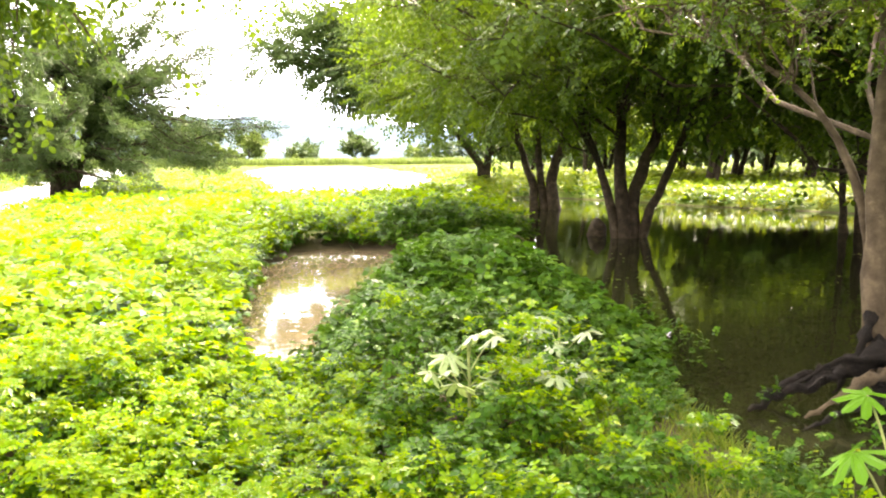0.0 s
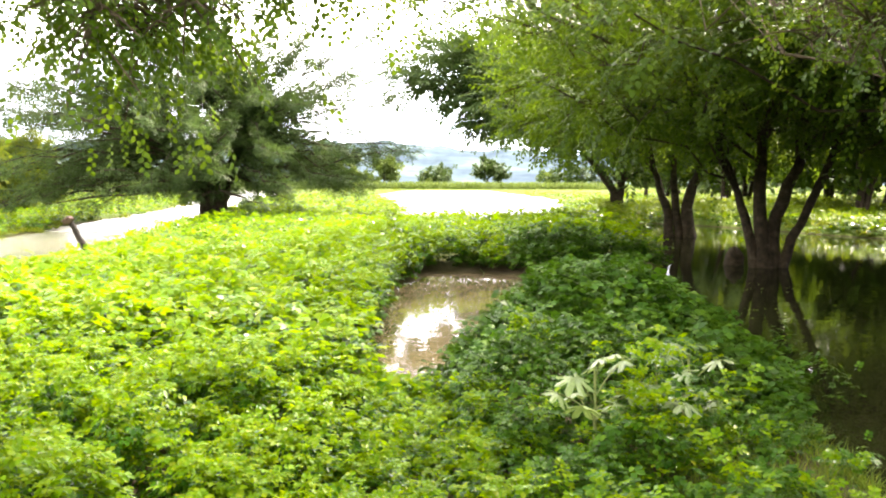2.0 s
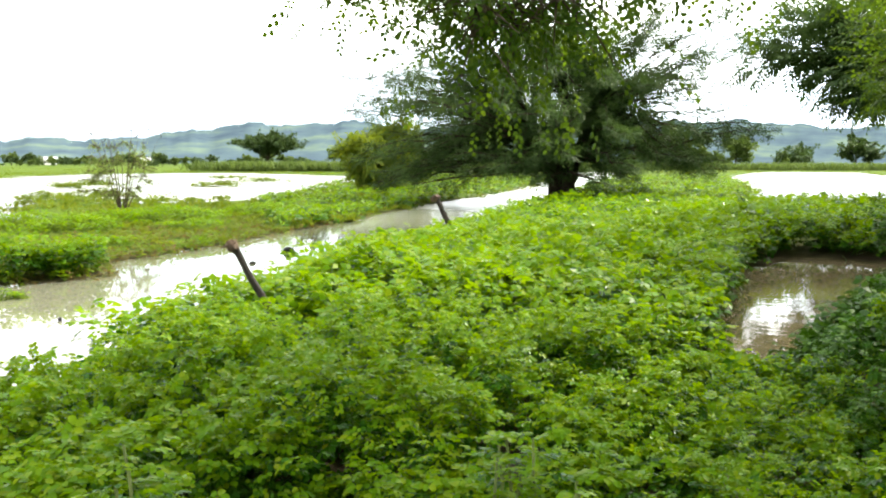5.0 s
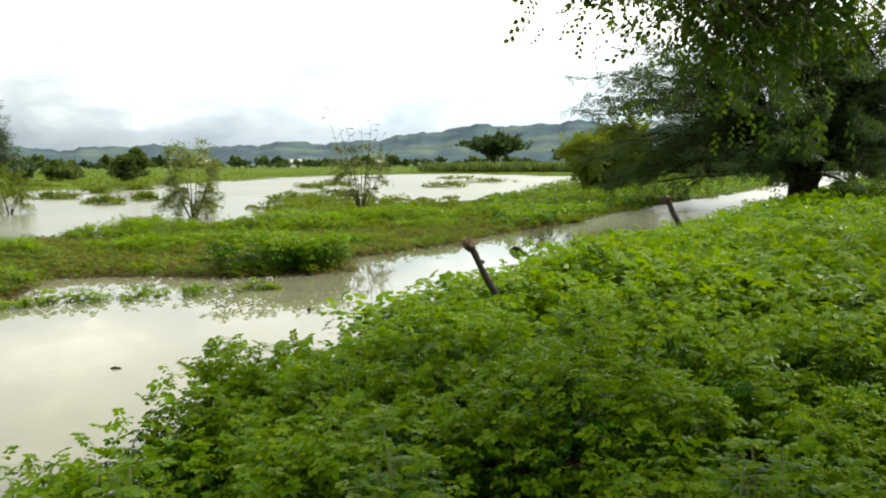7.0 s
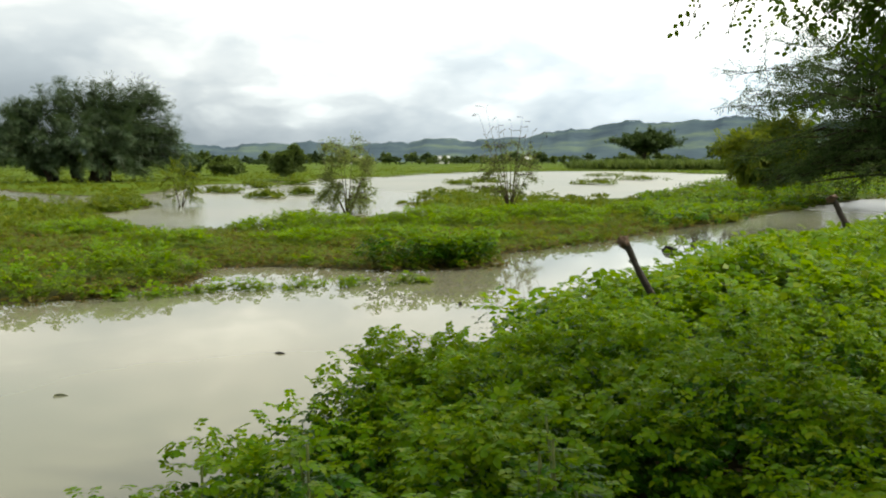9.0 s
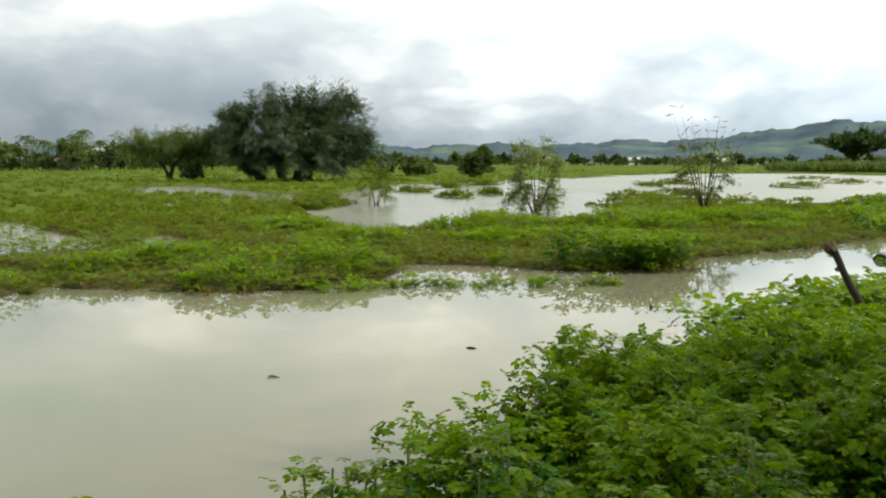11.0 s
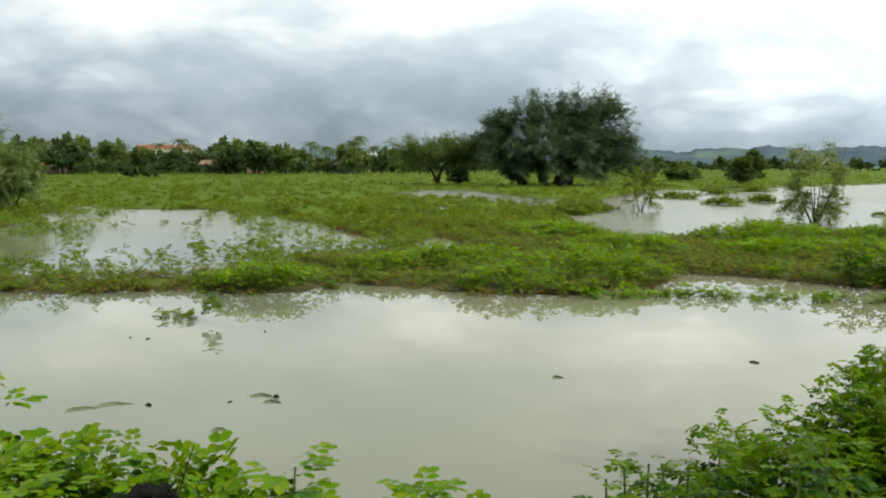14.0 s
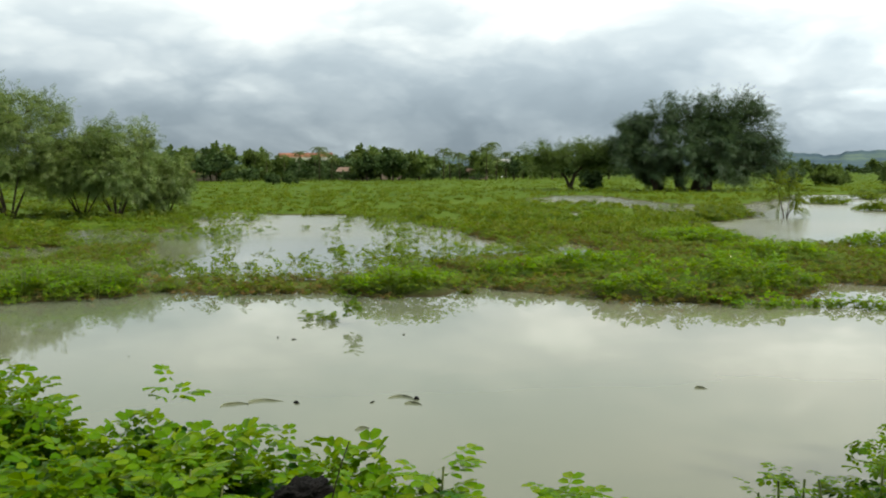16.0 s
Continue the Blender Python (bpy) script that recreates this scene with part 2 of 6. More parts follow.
def ground_material():
    m, nt, p, out = base("wet_soil_and_turf")
    geo = nt.nodes.new("ShaderNodeNewGeometry")
    sep = nt.nodes.new("ShaderNodeSeparateXYZ")
    nt.links.new(geo.outputs["Position"], sep.inputs[0])
    mud = ramp_node(nt, noise_node(nt, 1.6, 8).outputs["Fac"], [(0.3, (0.03, 0.027, 0.014)), (0.7, (0.07, 0.06, 0.03))])
    turf = ramp_node(nt, noise_node(nt, 0.35, 10, 0.7).outputs["Fac"], [(0.3, (0.032, 0.060, 0.007)), (0.5, (0.058, 0.094, 0.011)), (0.75, (0.092, 0.116, 0.022))])
    wide = ramp_node(nt, noise_node(nt, 0.012, 4).outputs["Fac"], [(0.35, (0.8, 0.85, 0.8)), (0.65, (1.15, 1.1, 1.0))])
    turf = mixed(nt, turf, wide, 1.0, "MULTIPLY")
    r = nt.nodes.new("ShaderNodeMapRange")
    r.inputs[1].default_value, r.inputs[2].default_value = 0.008, 0.05
    nt.links.new(sep.outputs[2], r.inputs[0])
    away = nt.nodes.new("ShaderNodeVectorMath")
    away.operation = "DISTANCE"
    away.inputs[1].default_value = (3.0, 4.0, 0.0)
    nt.links.new(geo.outputs["Position"], away.inputs[0])
    weeds = nt.nodes.new("ShaderNodeMapRange")
    weeds.inputs[1].default_value, weeds.inputs[2].default_value = 14.5, 18.0
    nt.links.new(away.outputs["Value"], weeds.inputs[0])
    # dark soil below the weeds; its colour also stands for shade between plants
    humus = ramp_node(nt, noise_node(nt, 3.0, 8).outputs["Fac"], [(0.3, (0.022, 0.018, 0.011)), (0.7, (0.065, 0.05, 0.03))])
    turf = mixed(nt, humus, turf, weeds.outputs[0])
    nt.links.new(mixed(nt, mud, turf, r.outputs[0]), p.inputs["Base Color"])
    p.inputs["Roughness"].default_value = 0.9
    p.inputs["Specular IOR Level"].default_value = 0.03
    b = nt.nodes.new("ShaderNodeBump")
    b.inputs["Strength"].default_value, b.inputs["Distance"].default_value = 0.6, 0.05
    nt.links.new(noise_node(nt, 9.0, 8, 0.7).outputs["Fac"], b.inputs["Height"])
    nt.links.new(b.outputs[0], p.inputs["Normal"])
    return m


def water_material(name, dark, light, windy, muddy=None):
    m, nt, p, out = base(name)
    silt = ramp_node(nt, noise_node(nt, 0.11, 5, 0.5).outputs["Fac"], [(0.35, dark), (0.65, light)])
    if muddy:  # brown silt of the shallow puddle, its colour lightened for the sun on it
        at, reach, tone = muddy
        gap = nt.nodes.new("ShaderNodeVectorMath")
        gap.operation = "DISTANCE"
        gap.inputs[1].default_value = (at[0] * 1.8, at[1] * 0.8, 0)
        narrow = nt.nodes.new("ShaderNodeVectorMath")
        narrow.operation = "MULTIPLY"
        narrow.inputs[1].default_value = (1.8, 0.8, 1.0)
        nt.links.new(nt.nodes.new("ShaderNodeNewGeometry").outputs["Position"], narrow.inputs[0])
        nt.links.new(narrow.outputs[0], gap.inputs[0])
        near = nt.nodes.new("ShaderNodeMapRange")
        near.inputs[1].default_value, near.inputs[2].default_value = reach
        near.inputs[3].default_value, near.inputs[4].default_value = 1.0, 0.0
        nt.links.new(gap.outputs["Value"], near.inputs[0])
        silt = mixed(nt, silt, tone, near.outputs[0])
    nt.links.new(silt, p.inputs["Base Color"])
    p.inputs["Roughness"].default_value = 0.035
    p.inputs["IOR"].default_value = 1.33
    p.inputs["Specular IOR Level"].default_value = 0.5
    b = nt.nodes.new("ShaderNodeBump")
    b.inputs["Strength"].default_value, b.inputs["Distance"].default_value = 0.16, 0.02
    nt.links.new(noise_node(nt, 2.2, 3, 0.5).outputs["Fac"], b.inputs["Height"])
    # wind ruffles the open lagoon, the channel lies still
    geo = nt.nodes.new("ShaderNodeNewGeometry")
    sep = nt.nodes.new("ShaderNodeSeparateXYZ")
    nt.links.new(geo.outputs["Position"], sep.inputs[0])
    for lo, hi, slot in ((0.028 if windy else 0.2, 0.55, b.inputs["Strength"]), (0.02, 0.22, p.inputs["Roughness"])):
        open_water = nt.nodes.new("ShaderNodeMapRange")
        open_water.inputs[1].default_value, open_water.inputs[2].default_value = -18.0, -26.0
        open_water.inputs[3].default_value, open_water.inputs[4].default_value = lo, hi
        nt.links.new(sep.outputs[0], open_water.inputs[0])
        ahead = nt.nodes.new("ShaderNodeMapRange")
        ahead.inputs[1].default_value, ahead.inputs[2].default_value = 14.0, 30.0
        ahead.inputs[3].default_value, ahead.inputs[4].default_value = lo, hi * 1.3 if windy else lo
        nt.links.new(sep.outputs[1], ahead.inputs[0])
        most = nt.nodes.new("ShaderNodeMath")
        most.operation = "MAXIMUM"
        nt.links.new(open_water.outputs[0], most.inputs[0])
        nt.links.new(ahead.outputs[0], most.inputs[1])
        nt.links.new(most.outputs[0], slot)
    nt.links.new(b.outputs[0], p.inputs["Normal"])
    return m


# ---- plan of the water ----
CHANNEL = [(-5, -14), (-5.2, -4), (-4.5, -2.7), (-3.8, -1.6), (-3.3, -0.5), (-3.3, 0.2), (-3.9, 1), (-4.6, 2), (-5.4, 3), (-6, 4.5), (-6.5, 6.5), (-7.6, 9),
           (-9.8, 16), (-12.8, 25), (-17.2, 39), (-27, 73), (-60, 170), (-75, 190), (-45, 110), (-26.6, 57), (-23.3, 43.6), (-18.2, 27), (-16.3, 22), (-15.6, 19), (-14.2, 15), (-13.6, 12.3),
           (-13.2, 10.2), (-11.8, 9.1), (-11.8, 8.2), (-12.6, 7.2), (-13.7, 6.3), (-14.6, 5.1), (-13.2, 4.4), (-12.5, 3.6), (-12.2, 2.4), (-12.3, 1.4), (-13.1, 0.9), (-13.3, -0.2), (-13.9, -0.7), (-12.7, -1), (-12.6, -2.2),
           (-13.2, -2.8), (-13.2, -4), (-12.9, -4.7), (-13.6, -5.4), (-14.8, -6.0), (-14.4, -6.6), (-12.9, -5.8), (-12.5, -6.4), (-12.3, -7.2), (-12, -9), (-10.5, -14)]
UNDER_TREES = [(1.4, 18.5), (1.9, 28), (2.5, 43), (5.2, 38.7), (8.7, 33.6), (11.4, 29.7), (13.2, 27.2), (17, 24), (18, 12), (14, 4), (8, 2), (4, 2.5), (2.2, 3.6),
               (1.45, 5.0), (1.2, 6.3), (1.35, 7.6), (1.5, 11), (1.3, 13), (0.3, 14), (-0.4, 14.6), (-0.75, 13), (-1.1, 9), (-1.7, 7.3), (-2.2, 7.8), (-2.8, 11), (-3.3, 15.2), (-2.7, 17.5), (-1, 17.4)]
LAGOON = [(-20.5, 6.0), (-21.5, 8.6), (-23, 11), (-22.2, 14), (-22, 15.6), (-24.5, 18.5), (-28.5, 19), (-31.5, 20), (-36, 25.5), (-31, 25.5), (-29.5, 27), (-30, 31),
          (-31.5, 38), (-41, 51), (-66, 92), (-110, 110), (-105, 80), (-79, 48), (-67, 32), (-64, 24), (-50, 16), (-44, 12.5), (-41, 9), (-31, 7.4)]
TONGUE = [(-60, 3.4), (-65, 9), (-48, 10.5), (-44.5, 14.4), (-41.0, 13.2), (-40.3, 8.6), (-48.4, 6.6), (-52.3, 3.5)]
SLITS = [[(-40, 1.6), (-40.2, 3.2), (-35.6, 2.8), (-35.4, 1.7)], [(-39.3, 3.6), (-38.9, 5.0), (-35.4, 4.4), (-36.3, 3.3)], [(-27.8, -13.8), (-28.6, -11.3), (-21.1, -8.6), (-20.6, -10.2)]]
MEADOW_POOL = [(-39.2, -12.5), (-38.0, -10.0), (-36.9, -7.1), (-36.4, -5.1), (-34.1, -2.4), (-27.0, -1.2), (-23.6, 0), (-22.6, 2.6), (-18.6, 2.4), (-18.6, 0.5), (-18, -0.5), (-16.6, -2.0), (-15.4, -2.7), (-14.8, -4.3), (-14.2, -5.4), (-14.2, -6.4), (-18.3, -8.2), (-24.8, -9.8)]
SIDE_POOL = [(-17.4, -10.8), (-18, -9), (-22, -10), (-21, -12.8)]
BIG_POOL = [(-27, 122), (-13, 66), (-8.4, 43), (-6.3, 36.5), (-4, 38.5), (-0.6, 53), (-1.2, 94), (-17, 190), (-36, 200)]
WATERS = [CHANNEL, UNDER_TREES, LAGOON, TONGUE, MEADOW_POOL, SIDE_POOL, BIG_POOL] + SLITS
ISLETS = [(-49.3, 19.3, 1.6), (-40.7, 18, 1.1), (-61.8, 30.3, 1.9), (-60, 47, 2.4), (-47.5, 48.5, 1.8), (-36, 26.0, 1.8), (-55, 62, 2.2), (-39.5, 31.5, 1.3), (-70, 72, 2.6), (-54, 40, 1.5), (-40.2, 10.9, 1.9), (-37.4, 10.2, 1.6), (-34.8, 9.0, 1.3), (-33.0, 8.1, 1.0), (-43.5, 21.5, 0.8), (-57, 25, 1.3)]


def poly_distance(x, y, poly):
    """Signed distance to a polygon, positive outside."""
    p = np.array(poly)
    q = np.roll(p, -1, 0)
    best, inside = np.full(x.shape, 1e9), np.zeros(x.shape, bool)
    for (ax, ay), (bx, by) in zip(p, q):
        ex, ey = bx - ax, by - ay
        u = np.clip(((x - ax) * ex + (y - ay) * ey) / (ex * ex + ey * ey), 0, 1)
        best = np.minimum(best, np.hypot(x - ax - u * ex, y - ay - u * ey))
        cross = (ay > y) != (by > y)
        with np.errstate(divide="ignore", invalid="ignore"):
            inside ^= cross & (x < (bx - ax) * (y - ay) / (by - ay + 1e-12) + ax)
    return np.where(inside, -best, best)


def ripple(x, y, seed=0):
    """Smooth cheap noise from a few waves, about -1 to 1."""
    r = np.random.RandomState(100 + seed)
    out = np.zeros_like(x, float)
    for k in range(7):
        a, f, ph = r.uniform(0, 6.28), 0.55 * 1.5**k, r.uniform(0, 6.28)
        out += np.sin((x * np.cos(a) + y * np.sin(a)) * f + ph + 1.3 * np.sin(y * f * 0.6 + ph * 2)) / (1.35**k)
    return out / 2.6


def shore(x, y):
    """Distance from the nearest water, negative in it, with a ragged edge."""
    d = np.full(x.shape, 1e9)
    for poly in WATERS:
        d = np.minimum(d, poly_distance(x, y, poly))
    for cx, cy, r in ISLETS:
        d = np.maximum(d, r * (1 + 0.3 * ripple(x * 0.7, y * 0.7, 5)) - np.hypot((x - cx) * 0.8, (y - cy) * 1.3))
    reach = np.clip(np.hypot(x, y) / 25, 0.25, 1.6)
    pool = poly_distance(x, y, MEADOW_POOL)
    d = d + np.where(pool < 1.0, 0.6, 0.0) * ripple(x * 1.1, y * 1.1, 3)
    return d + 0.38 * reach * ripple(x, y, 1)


def gully(x, y):
    """The wet dip that runs from the puddle towards the camera's feet."""
    u = np.clip((8.2 - y) / 5.0, 0, 1)
    return np.exp(-(((x + 1.75 - 1.05 * u) / 0.45) ** 2)) * (y < 8.6) * (y > 2.6)


def soft_step(v):
    v = np.clip(v, 0, 1)
    return v * v * (3 - 2 * v)


def height(x, y, d=None):
    d = shore(x, y) if d is None else d
    east = soft_step((x + 0.2 * y + 11.5) / 3.0)
    low = 0.025 + 0.025 * east
    land = low + (0.05 + 0.11 * east) * soft_step((d - 0.1) / 1.2) + (0.03 + 0.02 * east) * ripple(x * 0.6, y * 0.6, 2)
    land = land - 0.20 * gully(x, y)
    dyke = soft_step(1 - np.abs((x + 0.36 * y + 0.2)) / 4.5) * soft_step((y - 16) / 18) * soft_step((110 - y) / 40)
    land = land + 0.16 * dyke
    z = np.where(d > 0, low * np.clip(d / 0.1, 0, 1) + (land - low) * soft_step(d / 0.7), -0.45 * soft_step(-d / 1.1))
    return z


# ---- mesh helpers ----
def mesh_object(name, verts, faces, material, parent=None, smooth=False, label=""):
    """verts (n, 3); faces (m, 3 or 4)."""
    me = bpy.data.meshes.new(name)
    verts, faces = np.asarray(verts, np.float32), np.asarray(faces, np.int32)
    k = faces.shape[1]
    me.vertices.add(len(verts))
    me.vertices.foreach_set("co", verts.ravel())
    me.loops.add(faces.size)
    me.loops.foreach_set("vertex_index", faces.ravel())
    me.polygons.add(len(faces))
    me.polygons.foreach_set("loop_start", np.arange(0, faces.size, k, dtype=np.int32))
    if smooth:
        me.polygons.foreach_set("use_smooth", np.ones(len(faces), bool))
    me.update(calc_edges=True)
    me.validate()
    me.materials.append(material)
    ob = new(name, me)
    if parent:
        ob.parent = parent
    if label:
        tagged(ob, label)
    return ob


def part(name, bm, material, parent, label=""):
    me = bpy.data.meshes.new(name)
    bm.to_mesh(me)
    bm.free()
    me.materials.append(material)
    ob = new(name, me)
    ob.parent = parent
    if label:
        tagged(ob, label)
    return ob


class Tubes:
    """Collects tapered tubes into one mesh."""

    def __init__(self, sides=7):
        self.v, self.f, self.n, self.sides = [], [], 0, sides

    def add(self, pts, radii, lumpy=0.0, rng=None):
        pts = np.asarray(pts, float)
        s, m = self.sides, len(pts)
        tan = np.gradient(pts, axis=0)
        tan /= np.linalg.norm(tan, axis=1)[:, None] + 1e-9
        ref = np.array([0.31, 0.17, 0.93]) if abs(tan[0][2]) < 0.8 else np.array([0.9, 0.3, 0.1])
        a = np.cross(tan, ref)
        a /= np.linalg.norm(a, axis=1)[:, None] + 1e-9
        b = np.cross(tan, a)
        ang = np.arange(s) * 2 * np.pi / s
        rad = np.asarray(radii, float)[:, None] * np.ones((1, s))
        if lumpy and rng is not None:
            rad = rad * (1 + lumpy * rng.uniform(-1, 1, (m, s)))
        ring = pts[:, None] + rad[..., None] * (np.cos(ang)[None, :, None] * a[:, None] + np.sin(ang)[None, :, None] * b[:, None])
        self.v.append(ring.reshape(-1, 3))
        i = np.arange(m - 1)[:, None] * s + np.arange(s)[None]
        j = np.arange(m - 1)[:, None] * s + (np.arange(s)[None] + 1) % s
        self.f.append(np.stack([i, j, j + s, i + s], -1).reshape(-1, 4) + self.n)
        self.n += m * s

    def make(self, name, material, parent=None, label=""):
        return mesh_object(name, np.concatenate(self.v), np.concatenate(self.f), material, parent, True, label)


def bend(p0, p1, p2, n=8):
    t = np.linspace(0, 1, n)[:, None]
    return (1 - t) ** 2 * np.asarray(p0) + 2 * t * (1 - t) * np.asarray(p1) + t * t * np.asarray(p2)


def blade(length, width, fold=0.15, blunt=0.68, dx=0.0, dy=0.0, yaw=0.0, pitch=0.0):
    """One leaf of two folded quads along +x from (dx, dy): six corners."""
    v = np.array([(0, 0, 0), (0.35, 0.5, fold), (blunt + 0.1, 0.42, fold), (1, 0, -0.12), (blunt + 0.1, -0.42, fold), (0.35, -0.5, fold)], float)
    v[:, 0] *= length
    v[:, 1] *= width
    v[:, 2] *= width
    c, s = math.cos(pitch), math.sin(pitch)
    v = v @ np.array([[c, 0, s], [0, 1, 0], [-s, 0, c]])
    c, s = math.cos(yaw), math.sin(yaw)
    v = v @ np.array([[c, s, 0], [-s, c, 0], [0, 0, 1]])
    return v + (dx, dy, 0)


BLADE_FACES = np.array([(0, 1, 2, 3), (0, 3, 4, 5)])


def template(blades):
    v = np.concatenate(blades)
    f = np.concatenate([BLADE_FACES + 6 * k for k in range(len(blades))])
    return v, f


def quad_template(quads):
    """Diamond leaves of one quad: (x, y, length, width, yaw, pitch)."""
    vs = []
    for x, y, ln, w, yaw, pitch in quads:
        v = np.array([(0, 0, 0), (0.55 * ln, 0.5 * w, 0.12 * w), (ln, 0, -0.1 * ln), (0.55 * ln, -0.5 * w, 0.12 * w)])
        c, s = math.cos(pitch), math.sin(pitch)
        v = v @ np.array([[c, 0, s], [0, 1, 0], [-s, 0, c]])
        c, s = math.cos(yaw), math.sin(yaw)
        vs.append(v @ np.array([[c, s, 0], [-s, c, 0], [0, 0, 1]]) + (x, y, 0))
    return np.concatenate(vs), np.arange(4 * len(quads)).reshape(-1, 4)


def turns(yaw, pitch, roll):
    """Rotation matrices: +x goes to yaw, raised by pitch, rolled about itself."""
    cy, sy, cp, sp, cr, sr = np.cos(yaw), np.sin(yaw), np.cos(pitch), np.sin(pitch), np.cos(roll), np.sin(roll)
    x = np.stack([cy * cp, sy * cp, sp], -1)
    side = np.stack([-sy, cy, 0 * cy], -1)
    up = np.cross(x, side)
    y = side * cr[:, None] + up * sr[:, None]
    z = np.cross(x, y)
    return np.stack([x, y, z], -1)


def strew(name, tmpl, pos, yaw, pitch, roll, scale, material, parent=None, label=""):
    """One mesh of many copies of a leaf template."""
    v, f = tmpl
    r = turns(np.asarray(yaw), np.asarray(pitch), np.asarray(roll))
    scale = np.asarray(scale)
    if scale.ndim == 1:
        scale = scale[:, None]
    out = np.einsum("nij,kj->nki", r, v) * scale[:, None, :] + np.asarray(pos)[:, None]
    faces = (f[None] + (np.arange(len(pos)) * len(v))[:, None, None]).reshape(-1, f.shape[1])
    return mesh_object(name, out.reshape(-1, 3), faces, material, parent, False, label)


def empty(name, at, label, category, group=""):
    ob = new(name)
    ob.location = at
    return tagged(ob, label, category, group)


# leaf shapes
COMPOUND = template([blade(0.038, 0.028, 0.12, 0.7, 0.03, s * 0.003, s * 1.25, -0.55) for s in (1, -1)]
                    + [blade(0.046, 0.031, 0.12, 0.7, 0.06, s * 0.003, s * 1.0, -0.15) for s in (1, -1)]
                    + [blade(0.054, 0.036, 0.12, 0.72, 0.085, s * 0.003, s * 0.5, -0.2) for s in (1, -1)])
STALK = np.array([(-0.02, 0.0015, 0), (-0.02, -0.0015, 0), (0.09, -0.0012, 0), (0.09, 0.0012, 0)])
COMPOUND_STALK = (np.concatenate([COMPOUND[0], STALK]), np.concatenate([COMPOUND[1], [[36, 37, 38, 39]]]))
COMPOUND_FAR = quad_template([(0.03, s * 0.005, 0.075, 0.055, s * 1.2, -0.1) for s in (1, -1)] + [(0.07, s * 0.005, 0.085, 0.062, s * 0.5, -0.2) for s in (1, -1)])
TUFT = quad_template([(0, 0, 0.16, 0.05, k * 1.26 + 0.3 * (k % 2), 0.55 + 0.2 * (k % 3)) for k in range(5)])
SPRIG = template([blade(0.075, 0.046, 0.1, 0.6, 0.03 + 0.04 * k, 0, (1 if k % 2 else -1) * (0.9 - 0.04 * k), -0.25 + 0.12 * (k % 3)) for k in range(9)])
SPRIG_SIX = template([blade(0.085, 0.056, 0.1, 0.62, 0.03 + 0.055 * k, 0, (1 if k % 2 else -1) * (0.95 - 0.05 * k), -0.25 + 0.12 * (k % 3)) for k in range(6)])
FROND_LIGHT = quad_template([(0.05 + 0.08 * k, 0.0, 0.19 - 0.01 * k, 0.055, s * (0.95 - 0.05 * k), -0.15 * (k % 3)) for k in range(5) for s in (1, -1)])
FROND_FAR = quad_template([(0.05 + 0.14 * k, 0.0, 0.21 - 0.02 * k, 0.05, s * (0.95 - 0.08 * k), -0.15 * (k % 3)) for k in range(3) for s in (1, -1)])
SPRIG_LIGHT = quad_template([(0.03 + 0.05 * k, 0, 0.085, 0.055, (1 if k % 2 else -1) * (0.9 - 0.04 * k), -0.25 + 0.12 * (k % 3)) for k in range(8)])
FAR_CLUMP = quad_template([(0.04 * (k % 3), 0.07 * ((k % 3) - 1), 0.36, 0.22, k * 1.5, 0.5 * math.sin(k * 2.1)) for k in range(5)])
CLUMP = quad_template([(0.05 * (k % 4), 0.06 * ((k % 3) - 1), 0.30, 0.15, k * 0.83, 0.5 * math.sin(k * 2.1)) for k in range(7)])
WISP = quad_template([(0.0, 0.0, 0.085, 0.012, 0.5 * (k - 1), 0.2 * (k - 1)) for k in range(3)])
GRASSES = quad_template([(0.03 * math.cos(k * 2.3), 0.03 * math.sin(k * 2.3), 0.34, 0.012, k * 1.05, 1.1 - 0.13 * (k % 4)) for k in range(6)])


# ---- ground and water ----
def spaced(lo, hi, step, far, grow=1.12):
    a = list(np.arange(lo, hi, step))
    s, v = step, a[-1]
    while v < far:
        s *= grow
        v += s
        a.append(v)
    s, v = step, a[0]
    while v > -far:
        s *= grow
        v -= s
        a.insert(0, v)
    return np.array(a)


def grid_object(name, xs, ys, z, material):
    gx, gy = np.meshgrid(xs, ys)
    v = np.stack([gx, gy, z(gx, gy)], -1).reshape(-1, 3)
    nx, ny = len(xs), len(ys)
    i = (np.arange(ny - 1)[:, None] * nx + np.arange(nx - 1)[None]).ravel()
    return mesh_object(name, v, np.stack([i, i + 1, i + nx + 1, i + nx], -1), material, None, True)


ground = grid_object("ground", spaced(-20, 14, 0.22, 4600), spaced(-9, 32, 0.22, 4600), height, ground_material())
tagged(ground, "wet muddy flood plain covered in low green growth", "ground", kind="structure")
